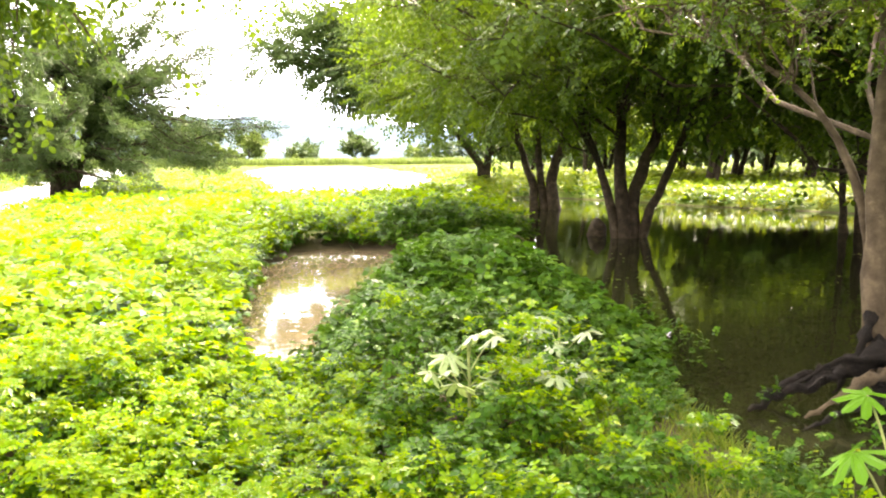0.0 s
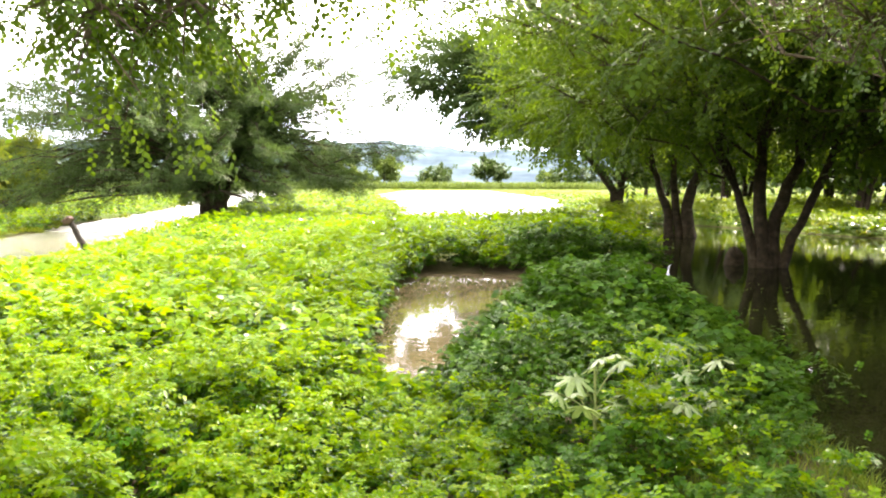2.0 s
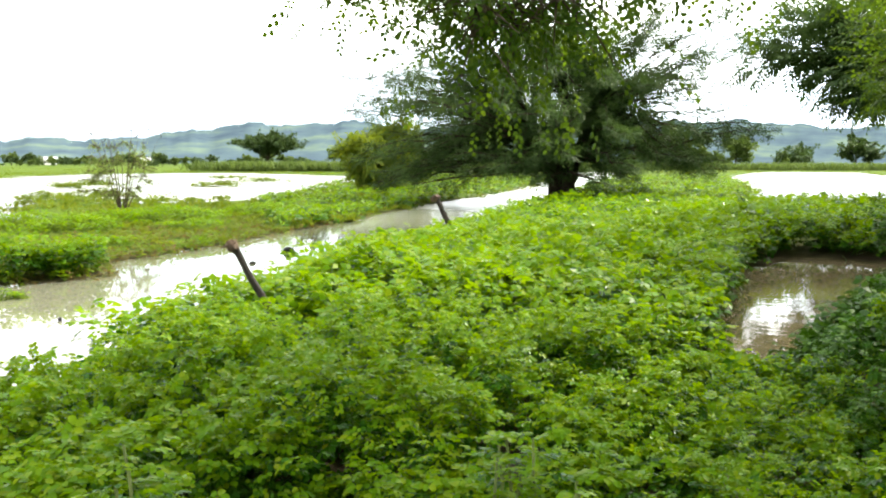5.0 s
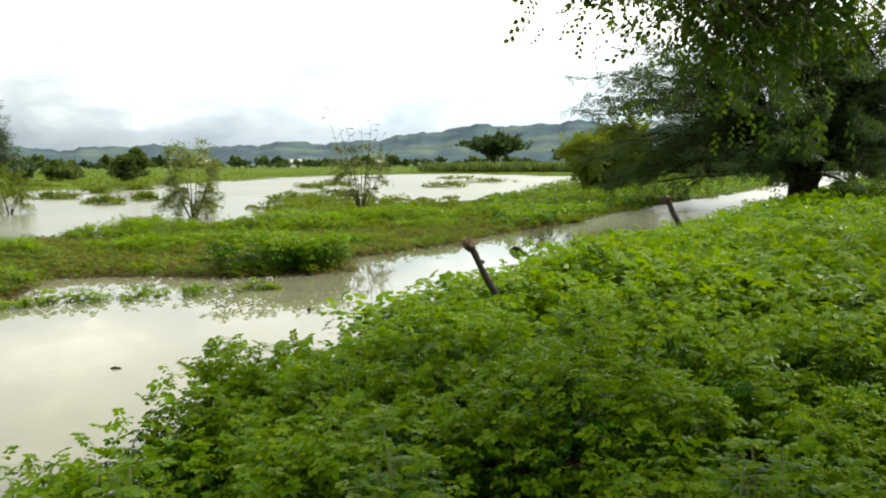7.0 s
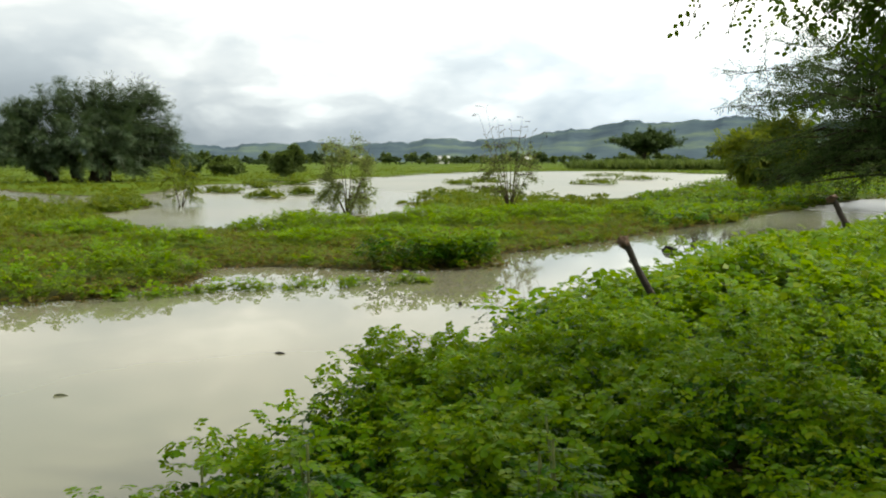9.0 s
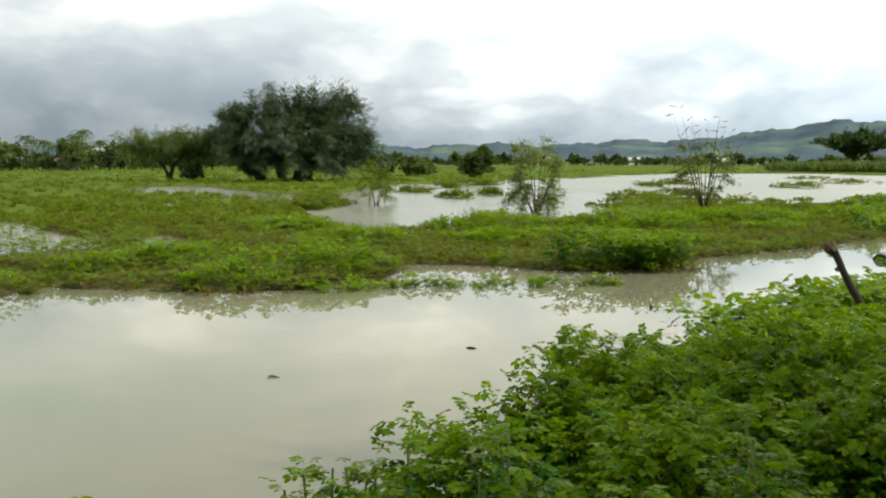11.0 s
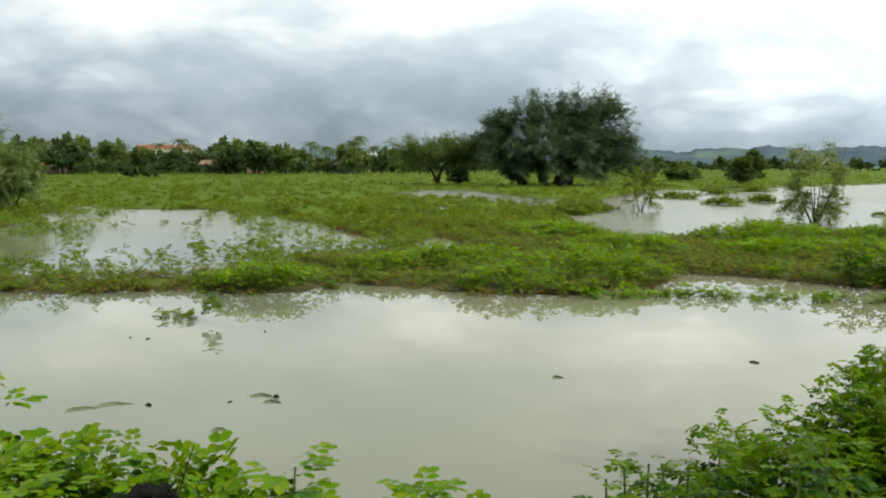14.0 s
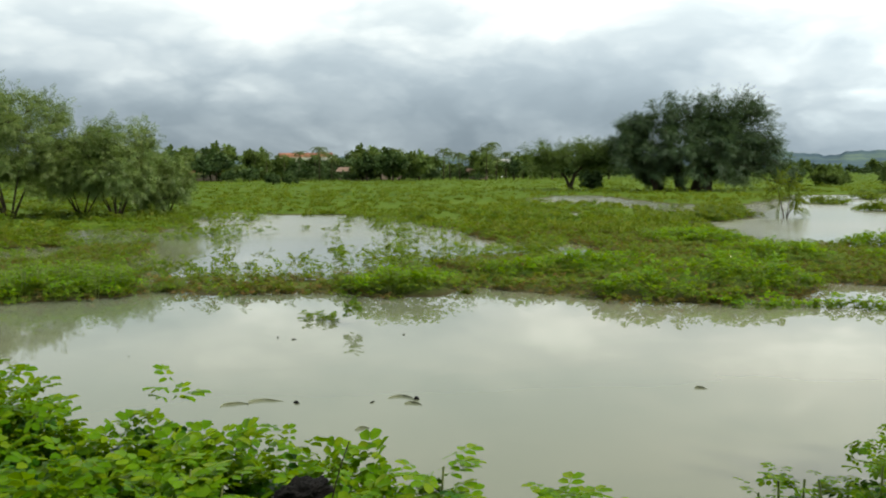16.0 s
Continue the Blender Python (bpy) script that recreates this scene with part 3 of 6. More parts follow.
# two separate sheets, which meet inside the bank: silty flood water in the west, still and less silty water round the
# grove, its colour darkened for the trees' shade
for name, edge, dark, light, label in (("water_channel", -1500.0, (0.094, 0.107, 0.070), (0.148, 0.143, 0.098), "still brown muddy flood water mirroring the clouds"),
                                       ("water_grove", 1500.0, (0.007, 0.0085, 0.003), (0.016, 0.018, 0.006), "still, less silty water between the trees, coloured darker for their shade")):
    bm = bmesh.new()
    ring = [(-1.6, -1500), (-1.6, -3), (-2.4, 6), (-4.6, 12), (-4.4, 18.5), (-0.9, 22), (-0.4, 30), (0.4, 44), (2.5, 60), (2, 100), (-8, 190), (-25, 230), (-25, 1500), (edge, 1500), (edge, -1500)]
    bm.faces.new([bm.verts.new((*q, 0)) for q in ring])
    bmesh.ops.recalc_face_normals(bm, faces=bm.faces)
    if bm.faces[:][0].normal.z < 0:
        bmesh.ops.reverse_faces(bm, faces=bm.faces)
    bmesh.ops.triangulate(bm, faces=bm.faces)
    me = bpy.data.meshes.new(name)
    bm.to_mesh(me)
    bm.free()
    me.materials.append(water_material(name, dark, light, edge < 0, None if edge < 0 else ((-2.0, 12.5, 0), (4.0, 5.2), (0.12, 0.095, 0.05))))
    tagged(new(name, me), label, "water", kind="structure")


# ---- low plants ----
rng = np.random.RandomState(7)


def scatter(r0, r1, a0, a1, n, power=1.0):
    """n places between two radii and two bearings (degrees from +y, left positive); power 0: as many in each doubling of the radius."""
    u = rng.uniform(0, 1, n)
    r = r0 * (r1 / r0) ** u if power == 0 else np.sqrt(r0**2 + u * (r1**2 - r0**2))
    a = np.radians(rng.uniform(a0, a1, n))
    return -r * np.sin(a), r * np.cos(a)


def plants(name, tmpl, x, y, tall, leaves, spread, scale, material, label, category, droop=-0.15, low=0.25, young=None):
    """Bushy herbs: each plant a dome of compound leaves round its stem."""
    n = len(x)
    z0 = np.maximum(height(x, y), -0.02)
    k = leaves
    px, py, pz, th = (np.repeat(v, k) for v in (x, y, z0, tall))
    u = rng.uniform(0, 1, n * k) ** 0.65
    a = rng.uniform(0, 2 * np.pi, n * k)
    rad = np.repeat(spread, k) * np.sqrt(rng.uniform(0, 1, n * k)) * (1.05 - 0.55 * u)
    h = th * (low + (1 - low) * u) * (1 - 0.12 * (rad / (np.repeat(spread, k) + 1e-6)) ** 2)
    pos = np.stack([px + rad * np.cos(a), py + rad * np.sin(a), pz + h], -1)
    pitch = rng.normal(0.25 * u + droop, 0.32)
    sc = scale * rng.uniform(0.7, 1.25, n * k)
    yaw, roll = a + rng.normal(0, 0.7, n * k), rng.normal(0, 0.35, n * k)
    # upper leaves get the young colour; SENNA_TOP also carries light on the tops
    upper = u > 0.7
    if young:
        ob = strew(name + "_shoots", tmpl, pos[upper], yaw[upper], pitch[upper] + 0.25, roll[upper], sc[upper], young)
        tagged(ob, label.replace("dense", "yellow-green young shoots on the lit tops of"), category, kind="stuff")
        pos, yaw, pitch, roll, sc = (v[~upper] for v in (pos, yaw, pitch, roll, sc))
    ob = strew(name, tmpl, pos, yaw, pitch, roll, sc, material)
    return tagged(ob, label, category, kind="stuff")


def keep(x, y, test):
    return x[test], y[test]


def stand(x, y):
    """Height of the growth: drifts of taller and shorter plants."""
    tall = 0.44 + 0.13 * ripple(x * 1.3, y * 1.3, 8) + 0.10 * ripple(x * 4, y * 4, 9)
    tall += 0.12 * np.exp(-(((x + 0.1) / 0.8) ** 2 + ((y - 8.6) / 1.8) ** 2))  # the taller clump by the grove
    tall += 0.22 * np.exp(-(((x + 0.6) / 2.2) ** 2 + ((y - 21) / 3.0) ** 2))
    tall += 0.10 * np.exp(-(((x + 4.4) / 1.4) ** 2 + ((y + 2.6) / 1.6) ** 2))
    tall += (x < -2.2) * (0.09 - 0.20 * np.exp(-(((y + 0.30) / 0.72) ** 2)))
    tall *= 1 - 0.3 * soft_step((y - 24) / 10)
    tall *= 1 - 0.35 * soft_step((y - 9) / 5) * soft_step((-4.5 - x) / 2.5)
    for cx, cy, r, h in ((-0.35, 9.2, 0.8, 0.26), (-0.95, 6.6, 0.45, 0.16), (0.05, 5.4, 0.5, 0.2), (0.7, 8.2, 0.4, 0.1), (-0.6, 4.4, 0.3, 0.1)):
        tall += h * np.exp(-(np.hypot(x - cx, y - cy) / r) ** 2)
    tall *= 1 - 0.5 * soft_step((x - 0.45) / 0.5) * (y < 16)
    tall *= 1 - 0.5 * soft_step((2.8 - np.hypot(x + 0.2, y + 0.3)) / 0.5)
    return tall * (1 - 0.72 * gully(x, y))


# the sicklepod bank round the camera
x, y = scatter(0.5, 7.0, -48, 150, 4300)
d = shore(x, y)
clear_feet = np.hypot(x + 0.1, y + 0.2) > 1.15
x, y = keep(x, y, (d > -0.06) & clear_feet & (rng.uniform(0, 1, len(x)) < np.clip(stand(x, y) * 3.0, 0.4, 1)) & ((ripple(x * 5.5, y * 5.5, 23) > -0.36) | (x < -2.5)))
dx, dy = scatter(0.5, 7.0, -48, 150, 620)
dome = np.min(np.hypot(x[:, None] - dx[None], y[:, None] - dy[None]), 1)
tall = np.clip(stand(x, y), 0.1, 0.9) * rng.uniform(0.75, 1.2, len(x)) * np.clip(1.2 - 0.6 * (dome / 0.24) ** 2, 0.42, 1.2)
thin_out = (x > 0.3) & (y < 6.3) & (rng.uniform(0, 1, len(x)) < 0.42)
x, y, tall = x[~thin_out], y[~thin_out], tall[~thin_out]
east = x > np.interp(y, [0, 4, 8, 14], [0.35, -0.35, -1.45, -1.2])
light = east & (rng.uniform(0, 1, len(x)) < 0.25 + 0.45 * (ripple(x * 2.1, y * 2.1, 26) > 0.1)) & (np.hypot(x + 0.35, y - 9.0) > 0.7)
shady = east & ~light
plants("grove_weeds", COMPOUND, x[shady], y[shady], tall[shady], 26, rng.uniform(0.10, 0.2, shady.sum()), 0.72, SHADEWEED, "dense dark green weeds beside the flooded grove", "weeds")
plants("grove_weeds_light", COMPOUND, x[light], y[light], tall[light] * 1.1, 26, rng.uniform(0.08, 0.16, light.sum()), 0.66, SENNA, "dense fresh green weeds beside the flooded grove", "weeds", young=SENNA_TOP)
x, y, tall = x[~east], y[~east], tall[~east]
# the nearest ones stand singly: six sicklepods with stem, leaves and shoots, set out again and again
far_off = np.hypot(x + 0.3, y - 0.2)
order = np.argsort(np.where(far_off < 2.3, 99, far_off))
single, rest_of = order[:140], order[140:]
by_water = np.array([(-3.3, -0.92, 0.67), (-3.32, -0.95, 0.52), (-3.3, -0.42, 0.58), (-3.35, -0.3, 0.55), (-3.22, 0.5, 0.64), (-3.2, 0.8, 0.68), (-3.36, -0.84, 0.54), (-3.2, 0.32, 0.6), (-3.2, 0.42, 0.66),
                     (-3.12, 0.58, 0.66), (-3.2, 0.66, 0.62), (-3.3, -1.95, 0.58), (-3.25, -1.8, 0.54), (-3.35, -2.05, 0.56), (-3.2, -1.88, 0.5)])
SINGLES = tuple(np.concatenate([a[single], b]) for a, b in zip((x, y, tall), by_water.T))
x, y, tall = x[rest_of], y[rest_of], tall[rest_of]
tip = (y < 0.6) & (x < -1.2)
near = ~tip
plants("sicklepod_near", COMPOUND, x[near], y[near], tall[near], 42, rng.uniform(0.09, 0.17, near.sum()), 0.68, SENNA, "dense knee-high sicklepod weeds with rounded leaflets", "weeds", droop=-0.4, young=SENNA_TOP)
edge = tip & (y < -0.15)
tip &= ~edge
plants("sicklepod_edge", COMPOUND, x[edge], y[edge], tall[edge], 22, rng.uniform(0.10, 0.17, edge.sum()), 1.15, SENNA, "dense broad-leaved sicklepod weeds at the water's edge", "weeds", droop=-0.2, young=SENNA_TOP)
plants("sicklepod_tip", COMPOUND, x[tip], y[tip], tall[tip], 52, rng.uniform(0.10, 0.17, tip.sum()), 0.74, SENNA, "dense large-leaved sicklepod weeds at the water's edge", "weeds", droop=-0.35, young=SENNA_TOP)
x, y = scatter(7.0, 19, -20, 62, 7400)
x, y = keep(x, y, (shore(x, y) > 0.0) & (x > -13))
east = (x > -1.6) & (y < 24)
plants("grove_weeds_far", COMPOUND_FAR, x[east], y[east], np.clip(stand(x[east], y[east]), 0.1, 0.9) * rng.uniform(0.6, 1.3, east.sum()), 16, rng.uniform(0.13, 0.24, east.sum()), 1.0, SHADEWEED, "dense dark green weeds beside the flooded grove", "weeds")
x, y = x[~east], y[~east]
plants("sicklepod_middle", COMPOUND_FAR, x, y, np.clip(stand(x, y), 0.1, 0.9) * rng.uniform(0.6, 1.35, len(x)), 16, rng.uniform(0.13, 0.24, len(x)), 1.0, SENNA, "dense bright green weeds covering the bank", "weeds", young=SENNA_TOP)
x, y = scatter(19, 130, -22, 42, 6800, 0)
x, y = keep(x, y, shore(x, y) > 0.0)
r = np.hypot(x, y)
plants("sicklepod_far", COMPOUND_FAR, x, y, np.clip(stand(x, y), 0.2, 0.8) * rng.uniform(0.6, 1.4, len(x)), 10, 0.2 + r * 0.008, 1.25, SENNA, "dense weeds running along the dyke", "weeds", young=SENNA_TOP)

def sicklepod(seed, size=0.6):
    g = np.random.RandomState(seed)
    top = empty("sicklepod_plant", (0, 0, 0), "knee-high sicklepod plant with rounded bright green leaflets", "weed", "sicklepod plants on the bank")
    tb = Tubes(5)
    tb.add(bend((0, 0, -0.03), (g.uniform(-0.03, 0.03), g.uniform(-0.03, 0.03), 0.5), (g.uniform(-0.06, 0.06), g.uniform(-0.06, 0.06), 0.97), 7), np.linspace(0.0075, 0.0045, 7))
    tb.make("stem", STEM, top)
    # low leaves darkened and shoots brightened in colour, as shade and light fall
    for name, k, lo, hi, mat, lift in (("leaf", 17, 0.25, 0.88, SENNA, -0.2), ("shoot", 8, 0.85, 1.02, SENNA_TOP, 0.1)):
        for n in range(k):
            u, a = g.uniform(lo, hi), g.uniform(0, 6.28)
            rad = (0.01 + 0.10 * math.sqrt(g.uniform(0, 1))) * (1.05 - 0.55 * u)
            strew(name, COMPOUND_STALK, [(rad * math.cos(a), rad * math.sin(a), u)], [a + g.normal(0, 0.4)], [g.normal(0.2 * u - 0.15, 0.3) + lift], [g.normal(0, 0.3)], [size * g.uniform(0.85, 1.2)], mat, top)
    return top


pods = [sicklepod(200 + k) for k in range(6)] + [sicklepod(220 + k, 1.15) for k in range(3)]
zs = height(SINGLES[0], SINGLES[1])
set_out = set()
for n, (px, py, t, z) in enumerate(zip(*SINGLES, zs)):
    m = pose(px, py, z, 0, 0, rng.uniform(0, 360)) @ Matrix.Diagonal((1.05, 1.05, t, 1))
    kind = 6 + n % 3 if py < -0.1 and px < -2.0 else n % 6
    ob = copy_thing(pods[kind], pose(0, 0, 0)) if kind in set_out else pods[kind]
    set_out.add(kind)
    ob.matrix_basis = m

# the same growth behind the path
x, y = scatter(1.6, 12, 140, 320, 1200)
x, y = keep(x, y, shore(x, y) > 0.0)
plants("sicklepod_behind", COMPOUND_FAR, x, y, np.clip(stand(x, y), 0.1, 0.9) * rng.uniform(0.6, 1.3, len(x)), 12, rng.uniform(0.14, 0.26, len(x)), 1.2, SENNA, "dense sicklepod weeds on the bank", "weeds", young=SENNA_TOP)

# the low strip across the channel: rounded mounds of bushy weeds over a thin reddish carpet
MOUNDS = [(-13.2, -6.9, 1.1, 0.42), (-13.2, -1.7, 0.75, 0.34), (-12.7, 1.9, 0.6, 0.30), (-13.8, 3.4, 0.9, 0.40), (-12.4, 8.2, 0.75, 0.17), (-15.4, 1.6, 0.8, 0.30), (-17.5, 5.0, 1.0, 0.34), (-20.5, 9.6, 1.3, 0.40),
          (-19.5, 13.4, 1.5, 0.42), (-17.0, 10.6, 1.0, 0.24), (-20.0, 17.5, 1.6, 0.40), (-22.5, 4.6, 1.3, 0.30), (-16.8, 8.0, 0.8, 0.22), (-17.2, 16.2, 0.8, 0.22), (-19.2, 22.0, 1.8, 0.34), (-14.9, 0.0, 0.5, 0.26), (-15.6, -1.6, 0.4, 0.22)]


def mound(x, y):
    up = 0.20 * np.clip(ripple(x * 1.5, y * 1.5, 12) + 0.3 * ripple(x * 3.6, y * 3.6, 13) - 0.15, 0, 1)
    for cx, cy, r, h in MOUNDS:
        far = np.hypot(x - cx, (y - cy) * 0.8) / (r * (1 + 0.25 * ripple(x * 2.2, y * 2.2, 14)))
        up = np.maximum(up, h * np.sqrt(np.clip(1 - far**2 * 0.8, 0, 1)))
    return up


x, y = scatter(10, 30, 35, 130, 12000)
d = shore(x, y)
x, y = keep(x, y, (d > -0.12) & (x < -9))
by_pool = soft_step((3.0 - np.abs(poly_distance(x, y, MEADOW_POOL))) / 2.0)
rise = mound(x, y) * (1 - 0.6 * by_pool)
tall = (0.05 - 0.02 * by_pool + rise) * rng.uniform(0.75, 1.2, len(x))
bushy = rise > 0.11
plants("strip_weeds", COMPOUND_FAR, x[bushy], y[bushy], tall[bushy], 17, rng.uniform(0.13, 0.24, bushy.sum()), 0.66, SENNA_FAR, "dense bushy weeds on the half-drowned strip", "weeds", low=0.35, young=SENNA_TOP)
thin = ~bushy
plants("strip_carpet", COMPOUND_FAR, x[thin], y[thin], tall[thin] + 0.05, 9, rng.uniform(0.14, 0.28, thin.sum()), 0.66, REDWEED, "dense olive creeping weeds on the half-drowned strip", "weeds", young=MEADOW)
# sprigs along the waterline, and a row of half-drowned clumps before the inlet
x, y = scatter(10.5, 28, 36, 134, 13000)
d = shore(x, y)
x, y = keep(x, y, (d > -0.24) & (d < 0.3) & (x < -9.5) & (ripple(x * 2.4, y * 2.4, 15) > -0.45))
foot = rng.uniform(0, 1, len(x)) < 0.55
plants("smartweed", COMPOUND_FAR, x[foot], y[foot], rng.uniform(0.05, 0.16, foot.sum()), 8, rng.uniform(0.08, 0.2, foot.sum()), 0.55, REDWEED, "dense reddish marsh weeds along the waterline", "weeds")
plants("waterline_weeds", COMPOUND_FAR, x[~foot], y[~foot], rng.uniform(0.06, 0.30, (~foot).sum()), 9, rng.uniform(0.06, 0.15, (~foot).sum()), 0.6, SENNA_FAR, "dense green weeds hanging over the waterline", "weeds", young=SENNA_FAR)
cy = np.repeat(np.array((2.8, 3.4, 4.1, 4.7, 5.35, 6.1, 6.9)), 13)
cx = np.interp(cy, [2.8, 4.5, 6.9], [-12.0, -11.85, -11.0])
x, y = cx + rng.normal(0, 0.13, len(cx)), cy + rng.normal(0, 0.17, len(cy))
plants("inlet_sprigs", COMPOUND_FAR, x, y, rng.uniform(0.05, 0.17, len(x)), 9, rng.uniform(0.06, 0.13, len(x)), 0.6, SENNA_FAR, "dense clumps of half-drowned weeds in the channel", "weeds", young=SENNA_TOP)
# leafy clumps standing up from the strip and out of the shallows


def marsh_clump(seed, leaves):
    g = np.random.RandomState(seed)
    top = empty("marsh_weed", (0, 0, 0), "bushy green marsh weed rising from the drowned strip", "weed", "marsh weeds on the strip")
    tb = Tubes(4)
    stems = [np.array((math.cos(a) * r, math.sin(a) * r, 0)) for a, r in zip(g.uniform(0, 6.28, 9), g.uniform(0.05, 0.4, 9))]
    for q in stems:
        tb.add(bend(q * 0.6 - (0, 0, 0.1), q * 0.8 + (0, 0, 0.4), q + (0, 0, 0.9), 5), [0.008, 0.007, 0.006, 0.005, 0.003])
    tagged(tb.make("stem", STEM, top), kind="stuff")
    k = leaves
    w = g.randint(0, 9, k)
    u = g.uniform(0.1, 1, k) ** 0.7
    a = g.uniform(0, 6.28, k)
    q = np.array([stems[i] for i in w])
    pos = q * (0.7 + 0.3 * u[:, None]) + np.stack([0.16 * np.cos(a), 0.16 * np.sin(a), u * (1.05 - 0.5 * np.hypot(q[:, 0], q[:, 1]))], -1) * g.uniform(0.5, 1.1, (k, 1))
    # tops use the brightened SENNA_TOP, which puts their lit look into the colour
    for name, mask, mat in (("foliage", u < 0.72, SENNA_FAR), ("foliage_top", u >= 0.72, SENNA_TOP)):
        tagged(strew(name, COMPOUND_FAR, pos[mask], a[mask], g.normal(0.05, 0.35, mask.sum()), g.normal(0, 0.3, mask.sum()), g.uniform(0.7, 1.2, mask.sum()) * 0.68, mat, top), kind="stuff")
    return top


marsh = [marsh_clump(300 + k, 150) for k in range(6)]
mx, my = scatter(11, 27, 36, 132, 1500)
md = shore(mx, my)
mx, my = keep(mx, my, (mx < -9.5) & (md > -0.35) & ((md > 0.0) | (rng.uniform(0, 1, len(mx)) < 0.5)) & (mound(mx, my) > rng.uniform(0.14, 0.36, len(mx))))
mx, my = mx[:235], my[:235]
corner_x, corner_y = rng.normal(-13.4, 0.7, 60), rng.normal(-7.2, 0.8, 60)
dry = shore(corner_x, corner_y) > -0.1
mx, my = np.concatenate([mx, corner_x[dry][:45]]), np.concatenate([my, corner_y[dry][:45]])
for n, (px, py, pz) in enumerate(zip(mx, my, height(mx, my))):
    wide = rng.uniform(0.35, 0.75)
    m = pose(px, py, max(pz, -0.06), 0, 0, rng.uniform(0, 360)) @ Matrix.Diagonal((wide, wide, 0.12 + float(mound(np.array([px]), np.array([py]))[0]) * rng.uniform(0.6, 1.05), 1))
    if n < 6:
        marsh[n].matrix_basis = m
    else:
        ob = copy_thing(marsh[n % 6], pose(0, 0, 0))
        ob.matrix_basis = m
# drifts of weeds standing in the meadow pool
x, y = scatter(15, 40, 62, 125, 5200)
x, y = keep(x, y, (poly_distance(x, y, MEADOW_POOL) < 0.5) & (ripple(x * 0.9, y * 0.9, 21) + 0.6 * ripple(x * 2.6, y * 2.6, 22) > 0.62))
plants("pool_weeds", COMPOUND_FAR, x, y, rng.uniform(0.1, 0.34, len(x)), 10, rng.uniform(0.12, 0.26, len(x)), 1.0, SENNA_FAR, "dense weeds standing in the shallow meadow pool", "weeds", young=MEADOW)
# low mounds of weeds over the meadow
x, y = scatter(24, 150, 40, 128, 2600, 0)
x, y = keep(x, y, (shore(x, y) > 0.1) & (x < -18) & (ripple(x * 0.35, y * 0.35, 31) + 0.5 * ripple(x, y, 32) > 0.25))
r = np.hypot(x, y)
plants("meadow_mounds", COMPOUND_FAR, x, y, rng.uniform(0.2, 0.5, len(x)), 22, 0.22 + r * 0.006, 1.3, SENNA_FAR, "dense mounds of green weeds on the flooded meadow", "weeds", young=MEADOW)
# bushy weeds on the islets of the lagoon
cx, cy, cr = (np.repeat(np.array(v), 34) for v in zip(*ISLETS))
x, y = cx + cr * rng.normal(0, 0.55, len(cx)), cy + cr * rng.normal(0, 0.34, len(cx))
x, y = keep(x, y, shore(x, y) > -0.1)
plants("islet_weeds", COMPOUND_FAR, x, y, rng.uniform(0.1, 0.36, len(x)), 14, rng.uniform(0.15, 0.35, len(x)), 1.2, SENNA_FAR, "dense weeds on the low islets of the lagoon", "weeds", young=MEADOW)
# flooded meadow, thinning with distance
x, y = scatter(24, 300, -40, 135, 11000, 0)
x, y = keep(x, y, (shore(x, y) > -0.2) & ((x < -14) | (y > 40) | (x > 8)))
r = np.hypot(x, y)
plants("meadow", TUFT, x, y, np.clip(0.04 + 0.10 * ripple(x * 0.4, y * 0.4, 14), 0.0, 0.25), 5, 0.12 + r * 0.006, 1.35, MEADOW, "low green grass and weeds of the flooded meadow", "meadow")

# lush growth on the bank behind the grove
x, y = scatter(30, 75, -33, 4, 3400)
x, y = keep(x, y, (shore(x, y) > 0.3) & (x > 1.0))
plants("bank_growth", COMPOUND_FAR, x, y, np.clip(0.55 + 0.5 * ripple(x * 0.5, y * 0.5, 18), 0.2, 1.2), 11, rng.uniform(0.3, 0.7, len(x)), 1.45, SENNA_FAR, "dense bushy weeds on the bank behind the grove", "weeds", young=SENNA_FAR)


